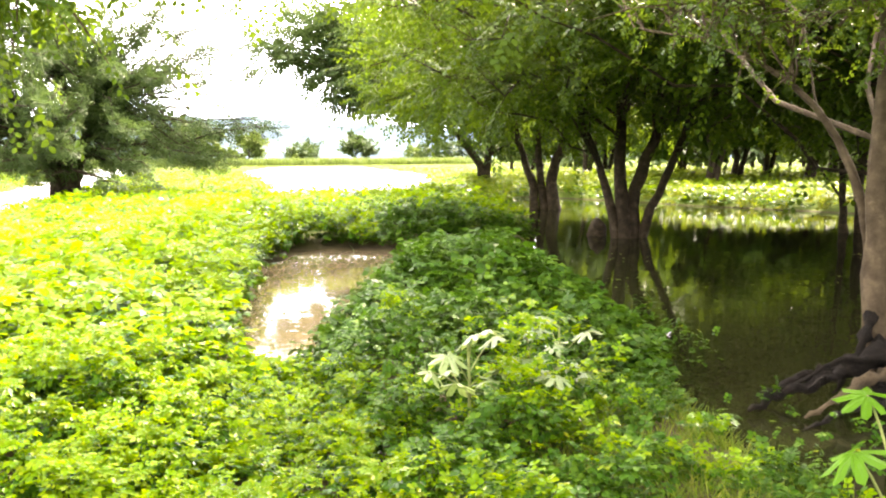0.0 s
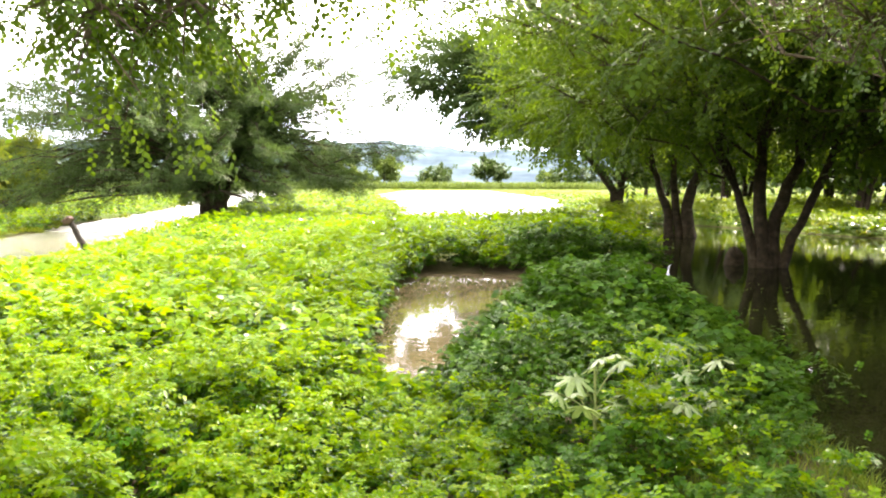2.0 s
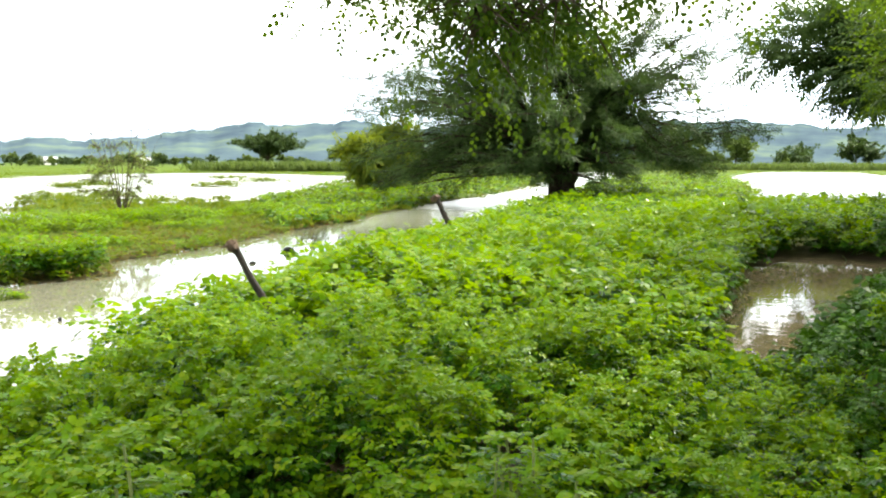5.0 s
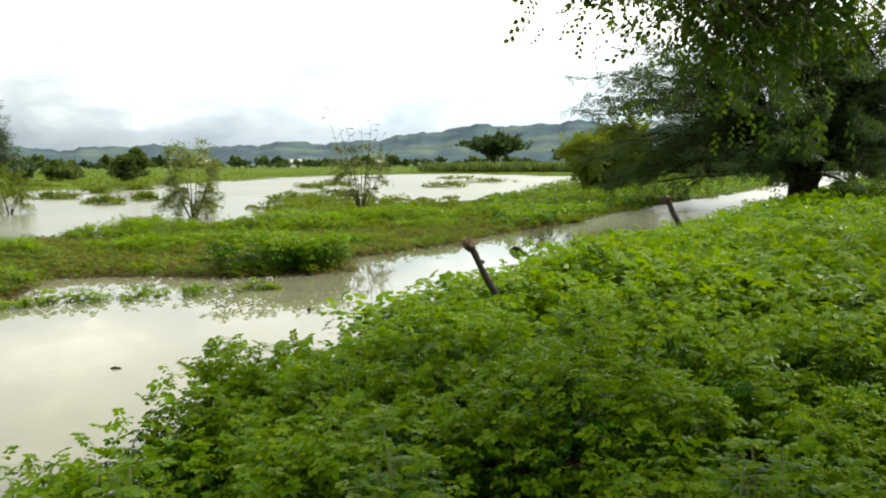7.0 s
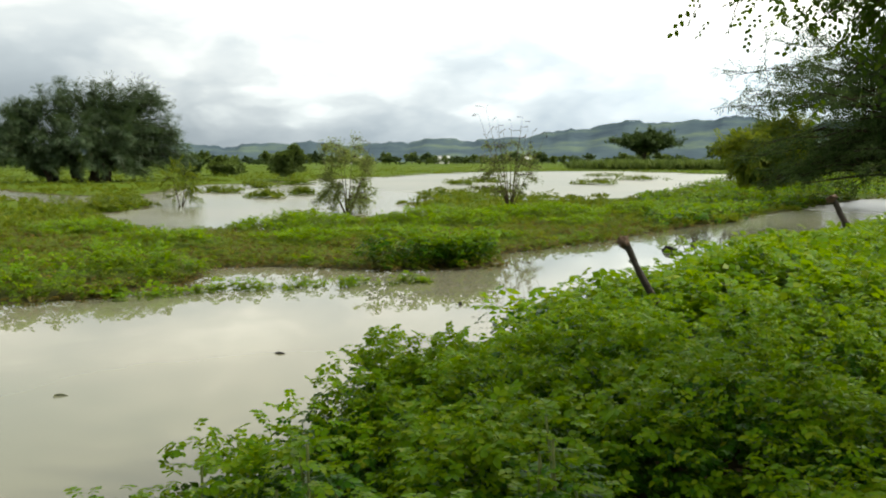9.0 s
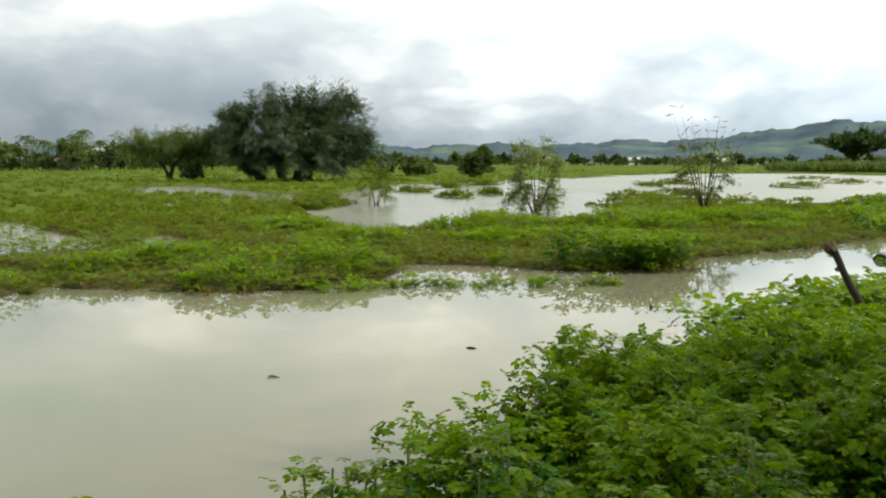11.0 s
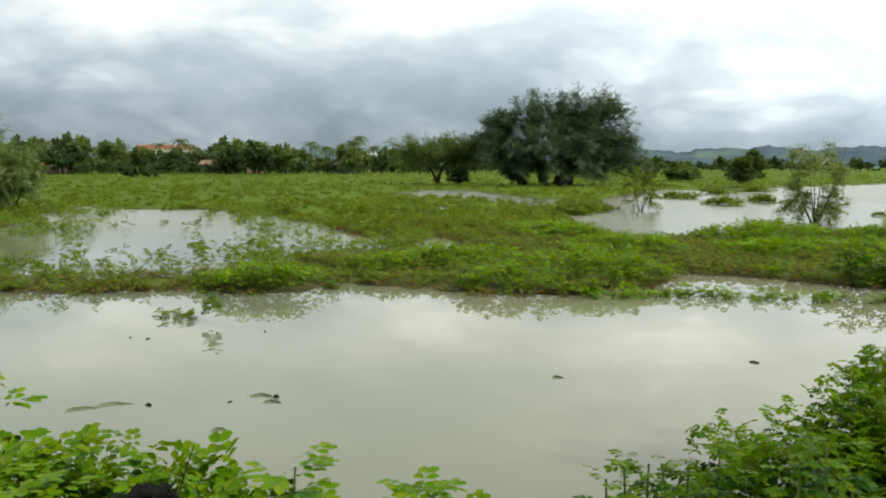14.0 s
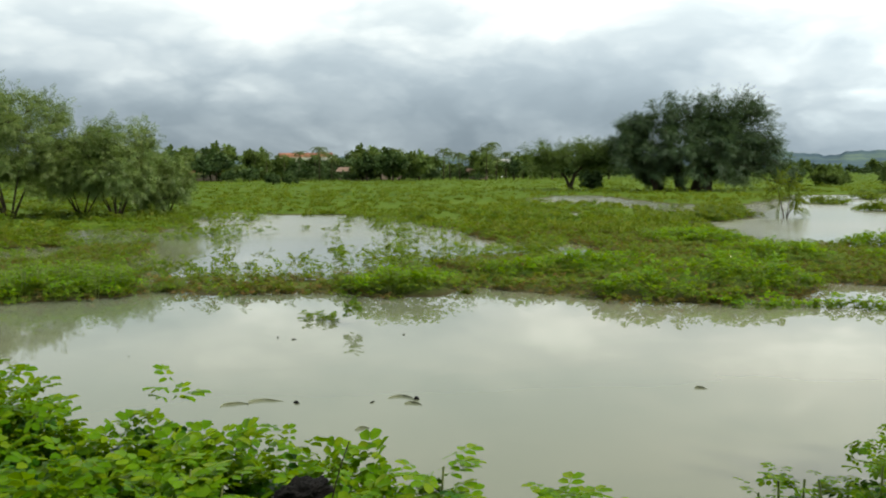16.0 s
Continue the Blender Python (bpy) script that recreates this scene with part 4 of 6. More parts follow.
# ---- trees ----
def leafy_tree(name, at, label, stems, centre, radii, limbs, sprays, tmpl, leaf, bark, leaf_scale=1.0, droop=0.15, seed=1, category="tree", group="", fringe=0.75, bottom=-0.55, extra=(), thin=0.05, singly=False, rest=1.0, twig_every=5, skirt=0, skirt_low=(0.55, 0.8), inner=0.62):
    """stems: paths of (points, base radius) from the root; limbs reach to places in a lumpy crown round centre; sprays hang along them."""
    g = np.random.RandomState(seed)
    top = empty(name, at, label, category, group)
    at = np.asarray(at, float)
    tips = []
    for pts, rad in stems:
        tb = Tubes(9)
        pts = np.asarray(pts, float)
        t = np.linspace(0, 1, 12)
        seg = np.linspace(0, 1, len(pts))
        path = np.stack([np.interp(t, seg, pts[:, i]) for i in range(3)], -1)
        path[1:-1] = 0.25 * path[:-2] + 0.5 * path[1:-1] + 0.25 * path[2:]
        path += g.normal(0, rad * 0.13, path.shape) * (t[:, None] > 0)
        tb.add(path, rad * (1.05 - 0.62 * t) * (1 - 0.8 * t**2 if rad < 0.075 else 1) + rad * 0.45 * np.exp(-t * 16), 0.10, g)
        tb.make("trunk", bark, top)
        tips.append((path, rad))
    tb = Tubes(5)
    pos, yaw, pitch = [], [], []
    c, rr = np.asarray(centre, float), np.asarray(radii, float)
    targets = []
    while len(targets) < limbs:
        u = g.normal(0, 1, 3)
        u /= np.linalg.norm(u)
        if u[2] < bottom:
            continue
        lump = 1 + 0.16 * math.sin(3.1 * u[0] + seed) + 0.13 * math.sin(4.3 * u[1] + 2 * seed) + 0.10 * math.sin(6 * u[2] + seed)
        targets.append(c + u * rr * lump * g.uniform(inner, 1.08))
    for k in range(skirt):
        a = 2 * math.pi * (k + g.uniform(0, 1)) / skirt
        q = g.uniform(0.55, 0.98)
        targets.append(c + np.array((math.cos(a) * q, math.sin(a) * q, -g.uniform(*skirt_low))) * rr)
    limbs += skirt
    targets += [np.asarray(e, float) for e in extra]
    for nth, q in enumerate(targets):
        best = None
        for path_k, rad_k in tips:
            for k in range(4, 12):
                cost = np.linalg.norm(q - path_k[k]) * g.uniform(0.75, 1.25)
                if best is None or cost < best[0]:
                    best = (cost, path_k[k], rad_k * (1.2 - 0.08 * k))
        p0, rad = best[1], best[2]
        far = np.linalg.norm(q - p0)
        mid = p0 * 0.5 + q * 0.5 + np.array([0, 0, far * droop]) + g.normal(0, 0.06 * far, 3)
        line = bend(p0, mid, q, 9)
        line[1:-1] += g.normal(0, 0.02 * far, (7, 3))
        if singly:
            tb = Tubes(5)
        tb.add(line, np.linspace(rad * 0.34, max(0.012, rad * thin), 9))
        m = sprays if nth < limbs else int(sprays * rest)
        t = g.uniform(0, 1, m) ** 0.6
        f = t * 8
        i = np.minimum(f.astype(int), 7)
        w = (f - i)[:, None]
        base_p = line[i] * (1 - w) + line[i + 1] * w
        way = line[i + 1] - line[i]
        way /= np.linalg.norm(way, axis=1)[:, None] + 1e-9
        outward = way + g.normal(0, 0.75, (m, 3)) + (0, 0, 0.1)
        outward /= np.linalg.norm(outward, axis=1)[:, None]
        reach = g.uniform(0, fringe * (1.0 if nth < limbs else 1.5), m)[:, None] * (0.35 + 0.65 * t[:, None])
        start = base_p + outward * reach
        pos.append(start)
        yaw.append(np.arctan2(outward[:, 1], outward[:, 0]))
        pitch.append(np.arcsin(np.clip(outward[:, 2], -1, 1)) - 0.25)
        for n in range(0, m, twig_every):
            tb.add(np.stack([base_p[n], base_p[n] * 0.5 + start[n] * 0.5 + (0, 0, 0.03), start[n]]), (0.008, 0.006, 0.003))
        if singly:
            tb.make("limb", bark, top)
    if not singly and twig_every < 99:
        tagged(tb.make("branchwork", bark, top), kind="stuff")
    pos, yaw, pitch = np.concatenate(pos), np.concatenate(yaw), np.concatenate(pitch)
    n = len(pos)
    strew("crown", tmpl, pos, yaw, pitch, g.normal(0, 0.6, n), leaf_scale * g.uniform(0.7, 1.3, n), leaf, top)
    for o in top.children:
        o.matrix_parent_inverse = Matrix.Translation(-at)
    return top


# the wide feathery tree on the dyke
hang = np.random.RandomState(5)
B = np.array((-15.8, 36.8, 0.4))
leafy_tree("thorn_tree", B, "wide feathery thorn tree with drooping grey-green branches on the dyke",
           [([B, B + (-0.3, 0.1, 1.5), B + (-1.6, -0.3, 4.0)], 0.34), ([B + (0.4, 0, 0), B + (0.7, 0.2, 1.6), B + (1.6, 0.4, 4.2)], 0.3), ([B + (0.1, 0.3, 0), B + (0.1, 0.4, 2), B + (0.0, 0.6, 5.5)], 0.3)],
           (-16.2, 36.4, 4.3), (8.5, 7.2, 5.6), 240, 120, FROND_FAR, FEATHER, BARK, 0.85, 0.06, 3, singly=True, skirt=44, skirt_low=(0.25, 0.62), inner=0.32, rest=0.5, fringe=0.30, bottom=-0.6, twig_every=9,
           extra=[(hang.uniform(-24, -19.5), hang.uniform(31.6, 34.0), 0.4 + 2.6 * hang.uniform(0, 1) ** 1.4) for k in range(16)] + [(-23.4, 32.8, 4.6), (-10.2, 38.3, 1.6)] + [(hang.uniform(-11.5, -7.2), hang.uniform(36, 39), hang.uniform(2.6, 8.6)) for k in range(26)] + [(hang.uniform(-26.5, -22), hang.uniform(33, 36), hang.uniform(3.0, 6.5)) for k in range(12)] + [(-8.8, 38.9, 2.9), (-10, 38, 1.2), (-8.2, 38.6, 4.2)])

# trees standing in the water
C = np.array((3.75, 20.0, -0.3))
leafy_tree("flooded_tree", C, "dark multi-stemmed tree standing in flood water", 
           [([C, (3.45, 20.2, 1.0), (3.2, 20.5, 1.9), (2.6, 20.8, 3.4)], 0.12), ([C + (0.1, 0, 0), (3.7, 20.2, 1.2), (3.8, 20.4, 2.8), (3.7, 20.5, 4.2)], 0.17),
            ([C + (0.2, 0, 0), (4.0, 20.2, 1.0), (4.4, 20.3, 1.9), (4.9, 20.2, 3.0), (5.4, 20.2, 4.2)], 0.16), ([C + (0.35, 0, 0), (4.35, 20.1, 0.6), (4.8, 20.1, 1.4), (5.4, 20.0, 3.2), (5.8, 20, 4.4)], 0.12)],
           (3.5, 18.0, 5.5), (5.7, 6.8, 3.1), 165, 122, SPRIG_LIGHT, BROAD, BARK, 1.15, 0.12, 11, singly=True, skirt=26, group="trees standing in the flood water", fringe=0.8, bottom=-0.75)
Bt = np.array((3.4, 31.0, -0.3))
leafy_tree("flooded_tree", Bt, "dark multi-stemmed tree standing in flood water",
           [([Bt + (-0.3, 0, 0), (2.9, 31.2, 1.0), (2.6, 31.3, 2.0), (2.2, 31.3, 3.6)], 0.17), ([Bt, (3.2, 31.2, 1.4), (3.1, 31.2, 2.4), (3.2, 31.0, 4.2)], 0.16), ([Bt + (0.3, 0, 0), (3.6, 31.2, 1.3), (4.1, 31.1, 2.5), (4.6, 31, 4)], 0.22)],
           (2.6, 31.0, 5.8), (5.8, 5.2, 3.3), 85, 90, SPRIG_LIGHT, BROAD, BARK, 1.6, 0.12, 12, singly=True, skirt=20, group="trees standing in the flood water", fringe=1.0, bottom=-0.7)
A = np.array((1.85, 43.0, 0.05))
leafy_tree("shore_tree", A, "feathery forked tree at the far edge of the flood water",
           [([A, (1.85, 43.3, 1.2), (1.0, 43.4, 2.5), (-0.6, 43.2, 4.5)], 0.26), ([A + (0.15, 0, 0), (2.0, 43.3, 1.3), (2.3, 43.4, 2.7), (2.8, 43.3, 4.5)], 0.24)],
           (-0.6, 42.6, 6.3), (7.6, 6.0, 4.2), 95, 90, FROND_LIGHT, FEATHER, BARK, 1.9, 0.10, 13, singly=True, fringe=1.2, bottom=-0.7)
Dt = np.array((9.3, 21.0, -0.3))
leafy_tree("flooded_tree", Dt, "slim twin-stemmed dark tree standing in flood water",
           [([Dt + (-0.12, 0, 0), (9.1, 21, 1.2), (8.9, 21, 3.6)], 0.10), ([Dt + (0.25, 0, 0), (9.5, 21, 1.2), (9.6, 21.1, 3.8)], 0.15)],
           (8.9, 21.6, 5.1), (5.4, 5.0, 3.0), 95, 70, SPRIG_LIGHT, BROAD, BARK, 1.7, 0.1, 14, skirt=26, group="trees standing in the flood water", fringe=0.8, bottom=-0.6)
# trees mostly out of view on the right, added to shade the grove
for n, (bx, by, wid) in enumerate([(7.6, 14.4, 6.6), (13.8, 19.5, 5.0), (14.5, 28.0, 5.0), (8.2, 7.6, 4.6), (13.0, 11.0, 5.0), (6.6, 2.6, 4.2)]):
    q = np.array((bx, by, -0.3))
    leafy_tree("flooded_tree", q, "spreading dark tree in flood water, added to shade the grove", [([q, q + (0.1, 0, 1.6), q + (-0.7, 0.2, 4.0)], 0.15), ([q + (0.2, 0.1, 0), q + (0.6, 0, 1.8), q + (1.3, 0.2, 4.2)], 0.14)],
               (bx, by, 5.3), (wid, wid, 2.3), *((110, 70, SPRIG_LIGHT) if n == 0 else (70, 44, CLUMP)), BROAD, BARK, 1.3 if n == 0 else 1.1, 0.1, 80 + n, skirt=20, group="trees standing in the flood water", fringe=0.9, bottom=-0.6, twig_every=16)
# the near leaning tree, whose long limb arches over the bank and hangs down; its high crown is widened, and unseen
# leaves added above the bank, for shade
R = np.array((2.95, 6.85, 0.0))
HANGING = []
for n in range(62):
    u = 1.24 * (n + hang.uniform(0, 1)) / 62 - 0.12
    low = 0.14 + np.interp(u, [-0.12, 0, 0.17, 0.29, 0.41, 0.53, 0.65, 0.77, 0.92, 1], [3.0, 2.7, 2.62, 2.42, 2.16, 2.02, 2.12, 2.40, 2.6, 2.66])
    q = np.array([np.interp(u, [-0.12, 0, 0.5, 1, 1.12], [-3.75, -3.5, -2.8, -1.75, -1.3]), np.interp(u, [-0.12, 0, 0.5, 1, 1.12], [4.1, 4.28, 4.75, 5.15, 5.3]), low + 0.22 + (3.0 - low) * hang.uniform(0, 1) ** 1.2])
    out = hang.uniform(0.92, 1.12)
    HANGING.append(np.array((-0.33, 0.05, 1.78)) + (q - np.array((-0.33, 0.05, 1.78))) * out)
leafy_tree("leaning_tree", R, "pale leaning tree rooted at the water's edge, limbs overhead extended for shade",
           [([(2.93, 7.06, 0.92), (2.88, 7.08, 1.35), (2.72, 7.17, 1.88), (2.47, 7.27, 2.25), (2.12, 7.4, 2.57), (1.76, 7.52, 2.72), (1.3, 7.62, 2.8)], 0.042), ([R, (2.87, 6.87, 0.6), (2.86, 6.9, 1.3), (2.9, 6.9, 2.4), (2.9, 7.0, 4.6)], 0.12), ([R + (0.2, 0, 0), (3.3, 6.8, 1.4), (3.8, 6.6, 3.8)], 0.12),
            ([(2.86, 6.9, 2.9), (1.2, 6.8, 3.7), (-0.5, 6.0, 3.5), (-1.8, 5.3, 3.05), (-2.8, 4.75, 2.86), (-3.5, 4.3, 2.72)], 0.04)],
           (3.3, 9.8, 5.7), (4.2, 4.6, 1.8), 110, 62, SPRIG_SIX, BROAD, BARK_PALE, 0.46, 0.08, 15, fringe=0.5, bottom=-0.6, singly=True, rest=0.75,
           # last two groups: foliage added out of view to shade the near bank
           extra=HANGING + [(1.6, 6.6, 2.75), (1.9, 6.8, 2.7), (2.3, 6.4, 2.65), (2.6, 6.3, 2.55), (1.3, 6.7, 2.85)] + [(hang.uniform(1.4, 3.4), hang.uniform(6.0, 7.6), hang.uniform(2.75, 3.7)) for k in range(30)] + [(hang.uniform(-1.3, 0.4), hang.uniform(3.9, 5.2), hang.uniform(3.7, 4.2)) for k in range(20)] + [(hang.uniform(-1.7, 0.6), hang.uniform(3.6, 5.9), hang.uniform(4.1, 4.7)) for k in range(52)])

# trees beyond the flooded grove
for n, (bx, by, hgt, wid) in enumerate([(17, 52, 8, 4.5), (21, 58, 9, 5), (27, 62, 10, 6), (31, 55, 9, 5), (24, 44, 8, 4.5), (38, 62, 10, 6), (12, 66, 9, 6), (33, 42, 8, 5), (26, 34, 8, 4), (46, 50, 10, 6), (9, 57, 9, 5.5), (14, 47, 9, 4.5), (20, 49, 10, 5), (28, 50, 10, 5.5), (6, 64, 9, 6), (17, 64, 11, 6.5)]):
    q = np.array((bx, by, 0.15))
    leafy_tree("grove_tree", q, "leafy tree of the grove behind the flood water", [([q, q + (0.2, 0, 1.8), q + (-0.5, 0.2, hgt * 0.5)], 0.22), ([q + (0.2, 0.1, 0), q + (0.7, 0, 2.0), q + (1.2, 0.2, hgt * 0.55)], 0.18)],
               (bx, by, hgt * 0.62), (wid, wid, hgt * 0.46), 42, 48, CLUMP, BROAD, BARK, 1.5, 0.1, 30 + n, group="trees of the grove", fringe=1.1, bottom=-0.75, twig_every=20)

# the great dark tree across the lagoon, and its lower neighbour
T = np.array((-78.0, 19.5, 0.2))
tops = np.random.RandomState(77)
leafy_tree("great_tree", T, "great dark spreading tree standing on the far meadow",
           [([T + (0, k * 1.0, 0), T + (0.4 * k, k * 1.2, 1.5), T + (0.5 * k, k * 1.7, 4.5)], 0.36) for k in (-1.4, 0, 0.9, -3.2)],
           (-78, 19.6, 4.0), (5.5, 6.2, 3.3), 170, 110, FROND_FAR, DARKTREE, BARK, 1.05, 0.16, 21, fringe=0.6, bottom=-0.6, skirt=44, skirt_low=(0.55, 1.0), twig_every=9,
           extra=[(-77 + tops.uniform(-1, 1), q, top - tops.uniform(0, 2.4) ** 1.2) for q, top in ((13.2, 6.5), (14.2, 6.9), (15.4, 6.6), (16.8, 7.6), (18.0, 8.0), (19.4, 8.2), (20.8, 8.4), (22.0, 7.9), (23.2, 8.4), (24.2, 8.0), (25.2, 7.2), (25.8, 5.6), (26.4, 4.0), (27.2, 2.6), (12.6, 4.6)) for k in range(7)], rest=0.75)
T2 = np.array((-84.0, 9.2, 0.2))
leafy_tree("spreading_tree", T2, "low flat-crowned green tree beside the great dark tree", [([T2, T2 + (0, 0.3, 1.2), T2 + (0, 1.5, 2.5)], 0.2), ([T2, T2 + (0, -0.5, 1.2), T2 + (0, -2, 2.3)], 0.16)],
           (-83.5, 10.2, 3.5), (3.4, 5.6, 0.95), 70, 84, FROND_FAR, FARTREE_LIGHT, BARK, 1.0, 0.02, 22, fringe=0.7, bottom=-0.4, skirt=20, skirt_low=(0.4, 1.3), twig_every=14)


# ---- hills and distance ----
def hills():
    n, m = 600, 14
    a = np.radians(np.linspace(-40, 130, n))
    ridge = np.interp(np.degrees(a), [-40, -10, 5, 15, 26, 32, 36, 39, 42, 46, 52, 60, 72, 90, 130], [70, 90, 120, 150, 145, 120, 150, 128, 148, 104, 80, 66, 60, 54, 50])
    ridge = np.convolve(np.pad(ridge, 3, mode="edge"), np.ones(7) / 7, "valid")
    ridge += 5 * np.sin(a * 41) + 4 * np.sin(a * 93 + 1) + 2.5 * np.sin(a * 190) + 1.8 * np.sin(a * 430 + 2) + 1.2 * np.sin(a * 770)
    u = np.linspace(0, 1, m)
    rad = 2200 + 900 * u
    z = ridge[:, None] * soft_step(u)[None] * (1 + 0.10 * np.sin(a[:, None] * 120 + u[None] * 9) * (1 - u[None])) - 2
    v = np.stack([-rad[None] * np.sin(a)[:, None], rad[None] * np.cos(a)[:, None], z], -1).reshape(-1, 3)
    i = (np.arange(n - 1)[:, None] * m + np.arange(m - 1)[None]).ravel()
    mat, nt, p, out = base("hazy_hillside")
    stretch = nt.nodes.new("ShaderNodeMapping")
    stretch.inputs["Scale"].default_value = (0.006, 0.006, 0.03)
    nt.links.new(nt.nodes.new("ShaderNodeTexCoord").outputs["Object"], stretch.inputs["Vector"])
    woods = nt.nodes.new("ShaderNodeTexNoise")
    woods.inputs["Scale"].default_value, woods.inputs["Detail"].default_value, woods.inputs["Roughness"].default_value = 1.0, 9.0, 0.62
    nt.links.new(stretch.outputs[0], woods.inputs["Vector"])
    # distance haze is put into the colour: blue-grey woods with greener patches
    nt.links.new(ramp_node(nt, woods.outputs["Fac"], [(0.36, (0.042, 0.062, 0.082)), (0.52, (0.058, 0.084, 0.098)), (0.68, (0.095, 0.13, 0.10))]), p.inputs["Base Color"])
    p.inputs["Roughness"].default_value, p.inputs["Specular IOR Level"].default_value = 1.0, 0.0
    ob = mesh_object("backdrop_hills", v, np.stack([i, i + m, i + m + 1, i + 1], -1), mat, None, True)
    tagged(ob, "long wooded hills under low cloud, blue with painted distance haze", "hills", kind="structure")


hills()

# ---- bushes and small trees across the channel ----
def shrub(name, at, label, tall, wide, stems, limbs, sprays, tmpl, leaf, scale, seed, category="bush", group="", splay=0.5, lift=0.55, fringe=0.5, bark=BARK):
    g = np.random.RandomState(seed)
    at = np.asarray(at, float)
    st = []
    for k in range(stems):
        a = 2 * math.pi * k / stems + g.uniform(0, 1)
        e = np.array((math.cos(a), math.sin(a), 0))
        st.append(([at + e * 0.06 * wide * 0.5, at + e * wide * splay * 0.25 + (0, 0, tall * 0.3), at + e * wide * splay * 0.6 + (0, 0, tall * g.uniform(0.6, 0.9))], 0.012 + 0.006 * tall))
    return leafy_tree(name, at, label, st, at + (0, 0, tall * lift), (wide * 0.5, wide * 0.5, tall * (1 - lift)), limbs, sprays, tmpl, leaf, bark, scale, 0.05, seed, category, group, fringe, -0.85, twig_every=8)


S = np.array((-21.7, 17.75, 0.05))
sg = np.random.RandomState(41)
ends = [S + (1.35 * math.cos(k * 2.4) * (0.25 + 0.75 * sg.uniform(0, 1)), 1.35 * math.sin(k * 2.4) * (0.25 + 0.75 * sg.uniform(0, 1)), sg.uniform(2.3, 3.45)) for k in range(13)]
leafy_tree("sapling", S, "thin sapling of slim fanned stems with bare twig tops", [([S + (0.03 * math.cos(k), 0.03 * math.sin(k), -0.05), S * 0.62 + e * 0.38 + (0, 0, 0.1), e], 0.019) for k, e in enumerate(ends)],
           S + (0, 0, 1.3), (1.1, 1.1, 1.0), 70, 44, WISP, PALEBUSH, BARK_PALE, 0.85, 0.05, 41, "sapling", "", 0.2, -0.85,
           extra=[e + (sg.uniform(-0.3, 0.3), sg.uniform(-0.3, 0.3), sg.uniform(-0.35, 0.15)) for e in ends + ends], rest=0.0, twig_every=4)
shrub("lagoon_bush", (-27.2, 15.0, -0.1), "small open grey-green bush standing in the shallows", 2.8, 2.2, 8, 80, 90, WISP, PALEBUSH, 1.1, 42, splay=0.8, lift=0.42, fringe=0.34, bark=BARK_PALE)
shrub("reedy_sapling", (-34.9, 11.8, -0.1), "spindly yellow-green sapling in the lagoon", 1.9, 1.3, 4, 16, 12, SPRIG, MEADOW, 1.0, 43, "sapling", splay=0.8, fringe=0.3)
shrub("round_bush", (-73.0, 35.0, 0.1), "rounded dense green bush on the far shore", 2.9, 3.6, 4, 50, 40, CLUMP, FARTREE_LIGHT, 0.8, 44, fringe=0.4)
shrub("round_bush", (-100.0, 40.0, 0.1), "low rounded green bush on the far shore", 2.0, 4.2, 4, 40, 30, CLUMP, FARTREE_LIGHT, 1.0, 45, fringe=0.4)
shrub("meadow_bush", (-79.0, 10.5, 0.1), "small dark bush at the foot of the great tree", 1.7, 2.0, 4, 26, 24, CLUMP, FARTREE, 0.7, 47, fringe=0.3)
shrub("meadow_bush", (-124.0, -25.5, 0.1), "low dark bush on the far meadow", 1.6, 2.4, 4, 24, 24, CLUMP, FARTREE, 0.8, 48, fringe=0.3)
shrub("meadow_bush", (-124.5, -28.0, 0.1), "low dark bush on the far meadow", 1.5, 2.0, 4, 24, 24, CLUMP, FARTREE, 0.8, 49, fringe=0.3)
shrub("meadow_bush", (-84.0, 29.5, 0.1), "low dark bush on the far meadow", 2.0, 2.6, 4, 28, 24, CLUMP, FARTREE, 0.8, 50, fringe=0.3)
shrub("light_bush", (-31.2, 45.6, 0.1), "bright yellow-green bushy tree beyond the channel", 3.7, 5.6, 6, 60, 40, FROND_LIGHT, MEADOW, 1.5, 51, fringe=0.5)

# willows at the end of the channel
for n, (bx, by, tall, wide, stems, limbs) in enumerate([(-34.0, -14.4, 3.6, 3.2, 7, 60), (-35.0, -16.2, 3.3, 3.2, 6, 50), (-33.5, -18.4, 5.6, 4.0, 5, 60), (-37.5, -13.6, 2.4, 2.2, 5, 30), (-36.0, -21.0, 5.0, 4.6, 6, 60), (-41.0, -16.0, 2.2, 2.4, 5, 30)]):
    shrub("willow", (bx, by, 0.05), "bushy grey-green willow with many thin stems", tall, wide, stems, int(limbs * 1.6), 70, FROND_FAR, WILLOW, 0.66, 60 + n, "willow", "willows by the meadow pool", 0.8, 0.6, 0.55)


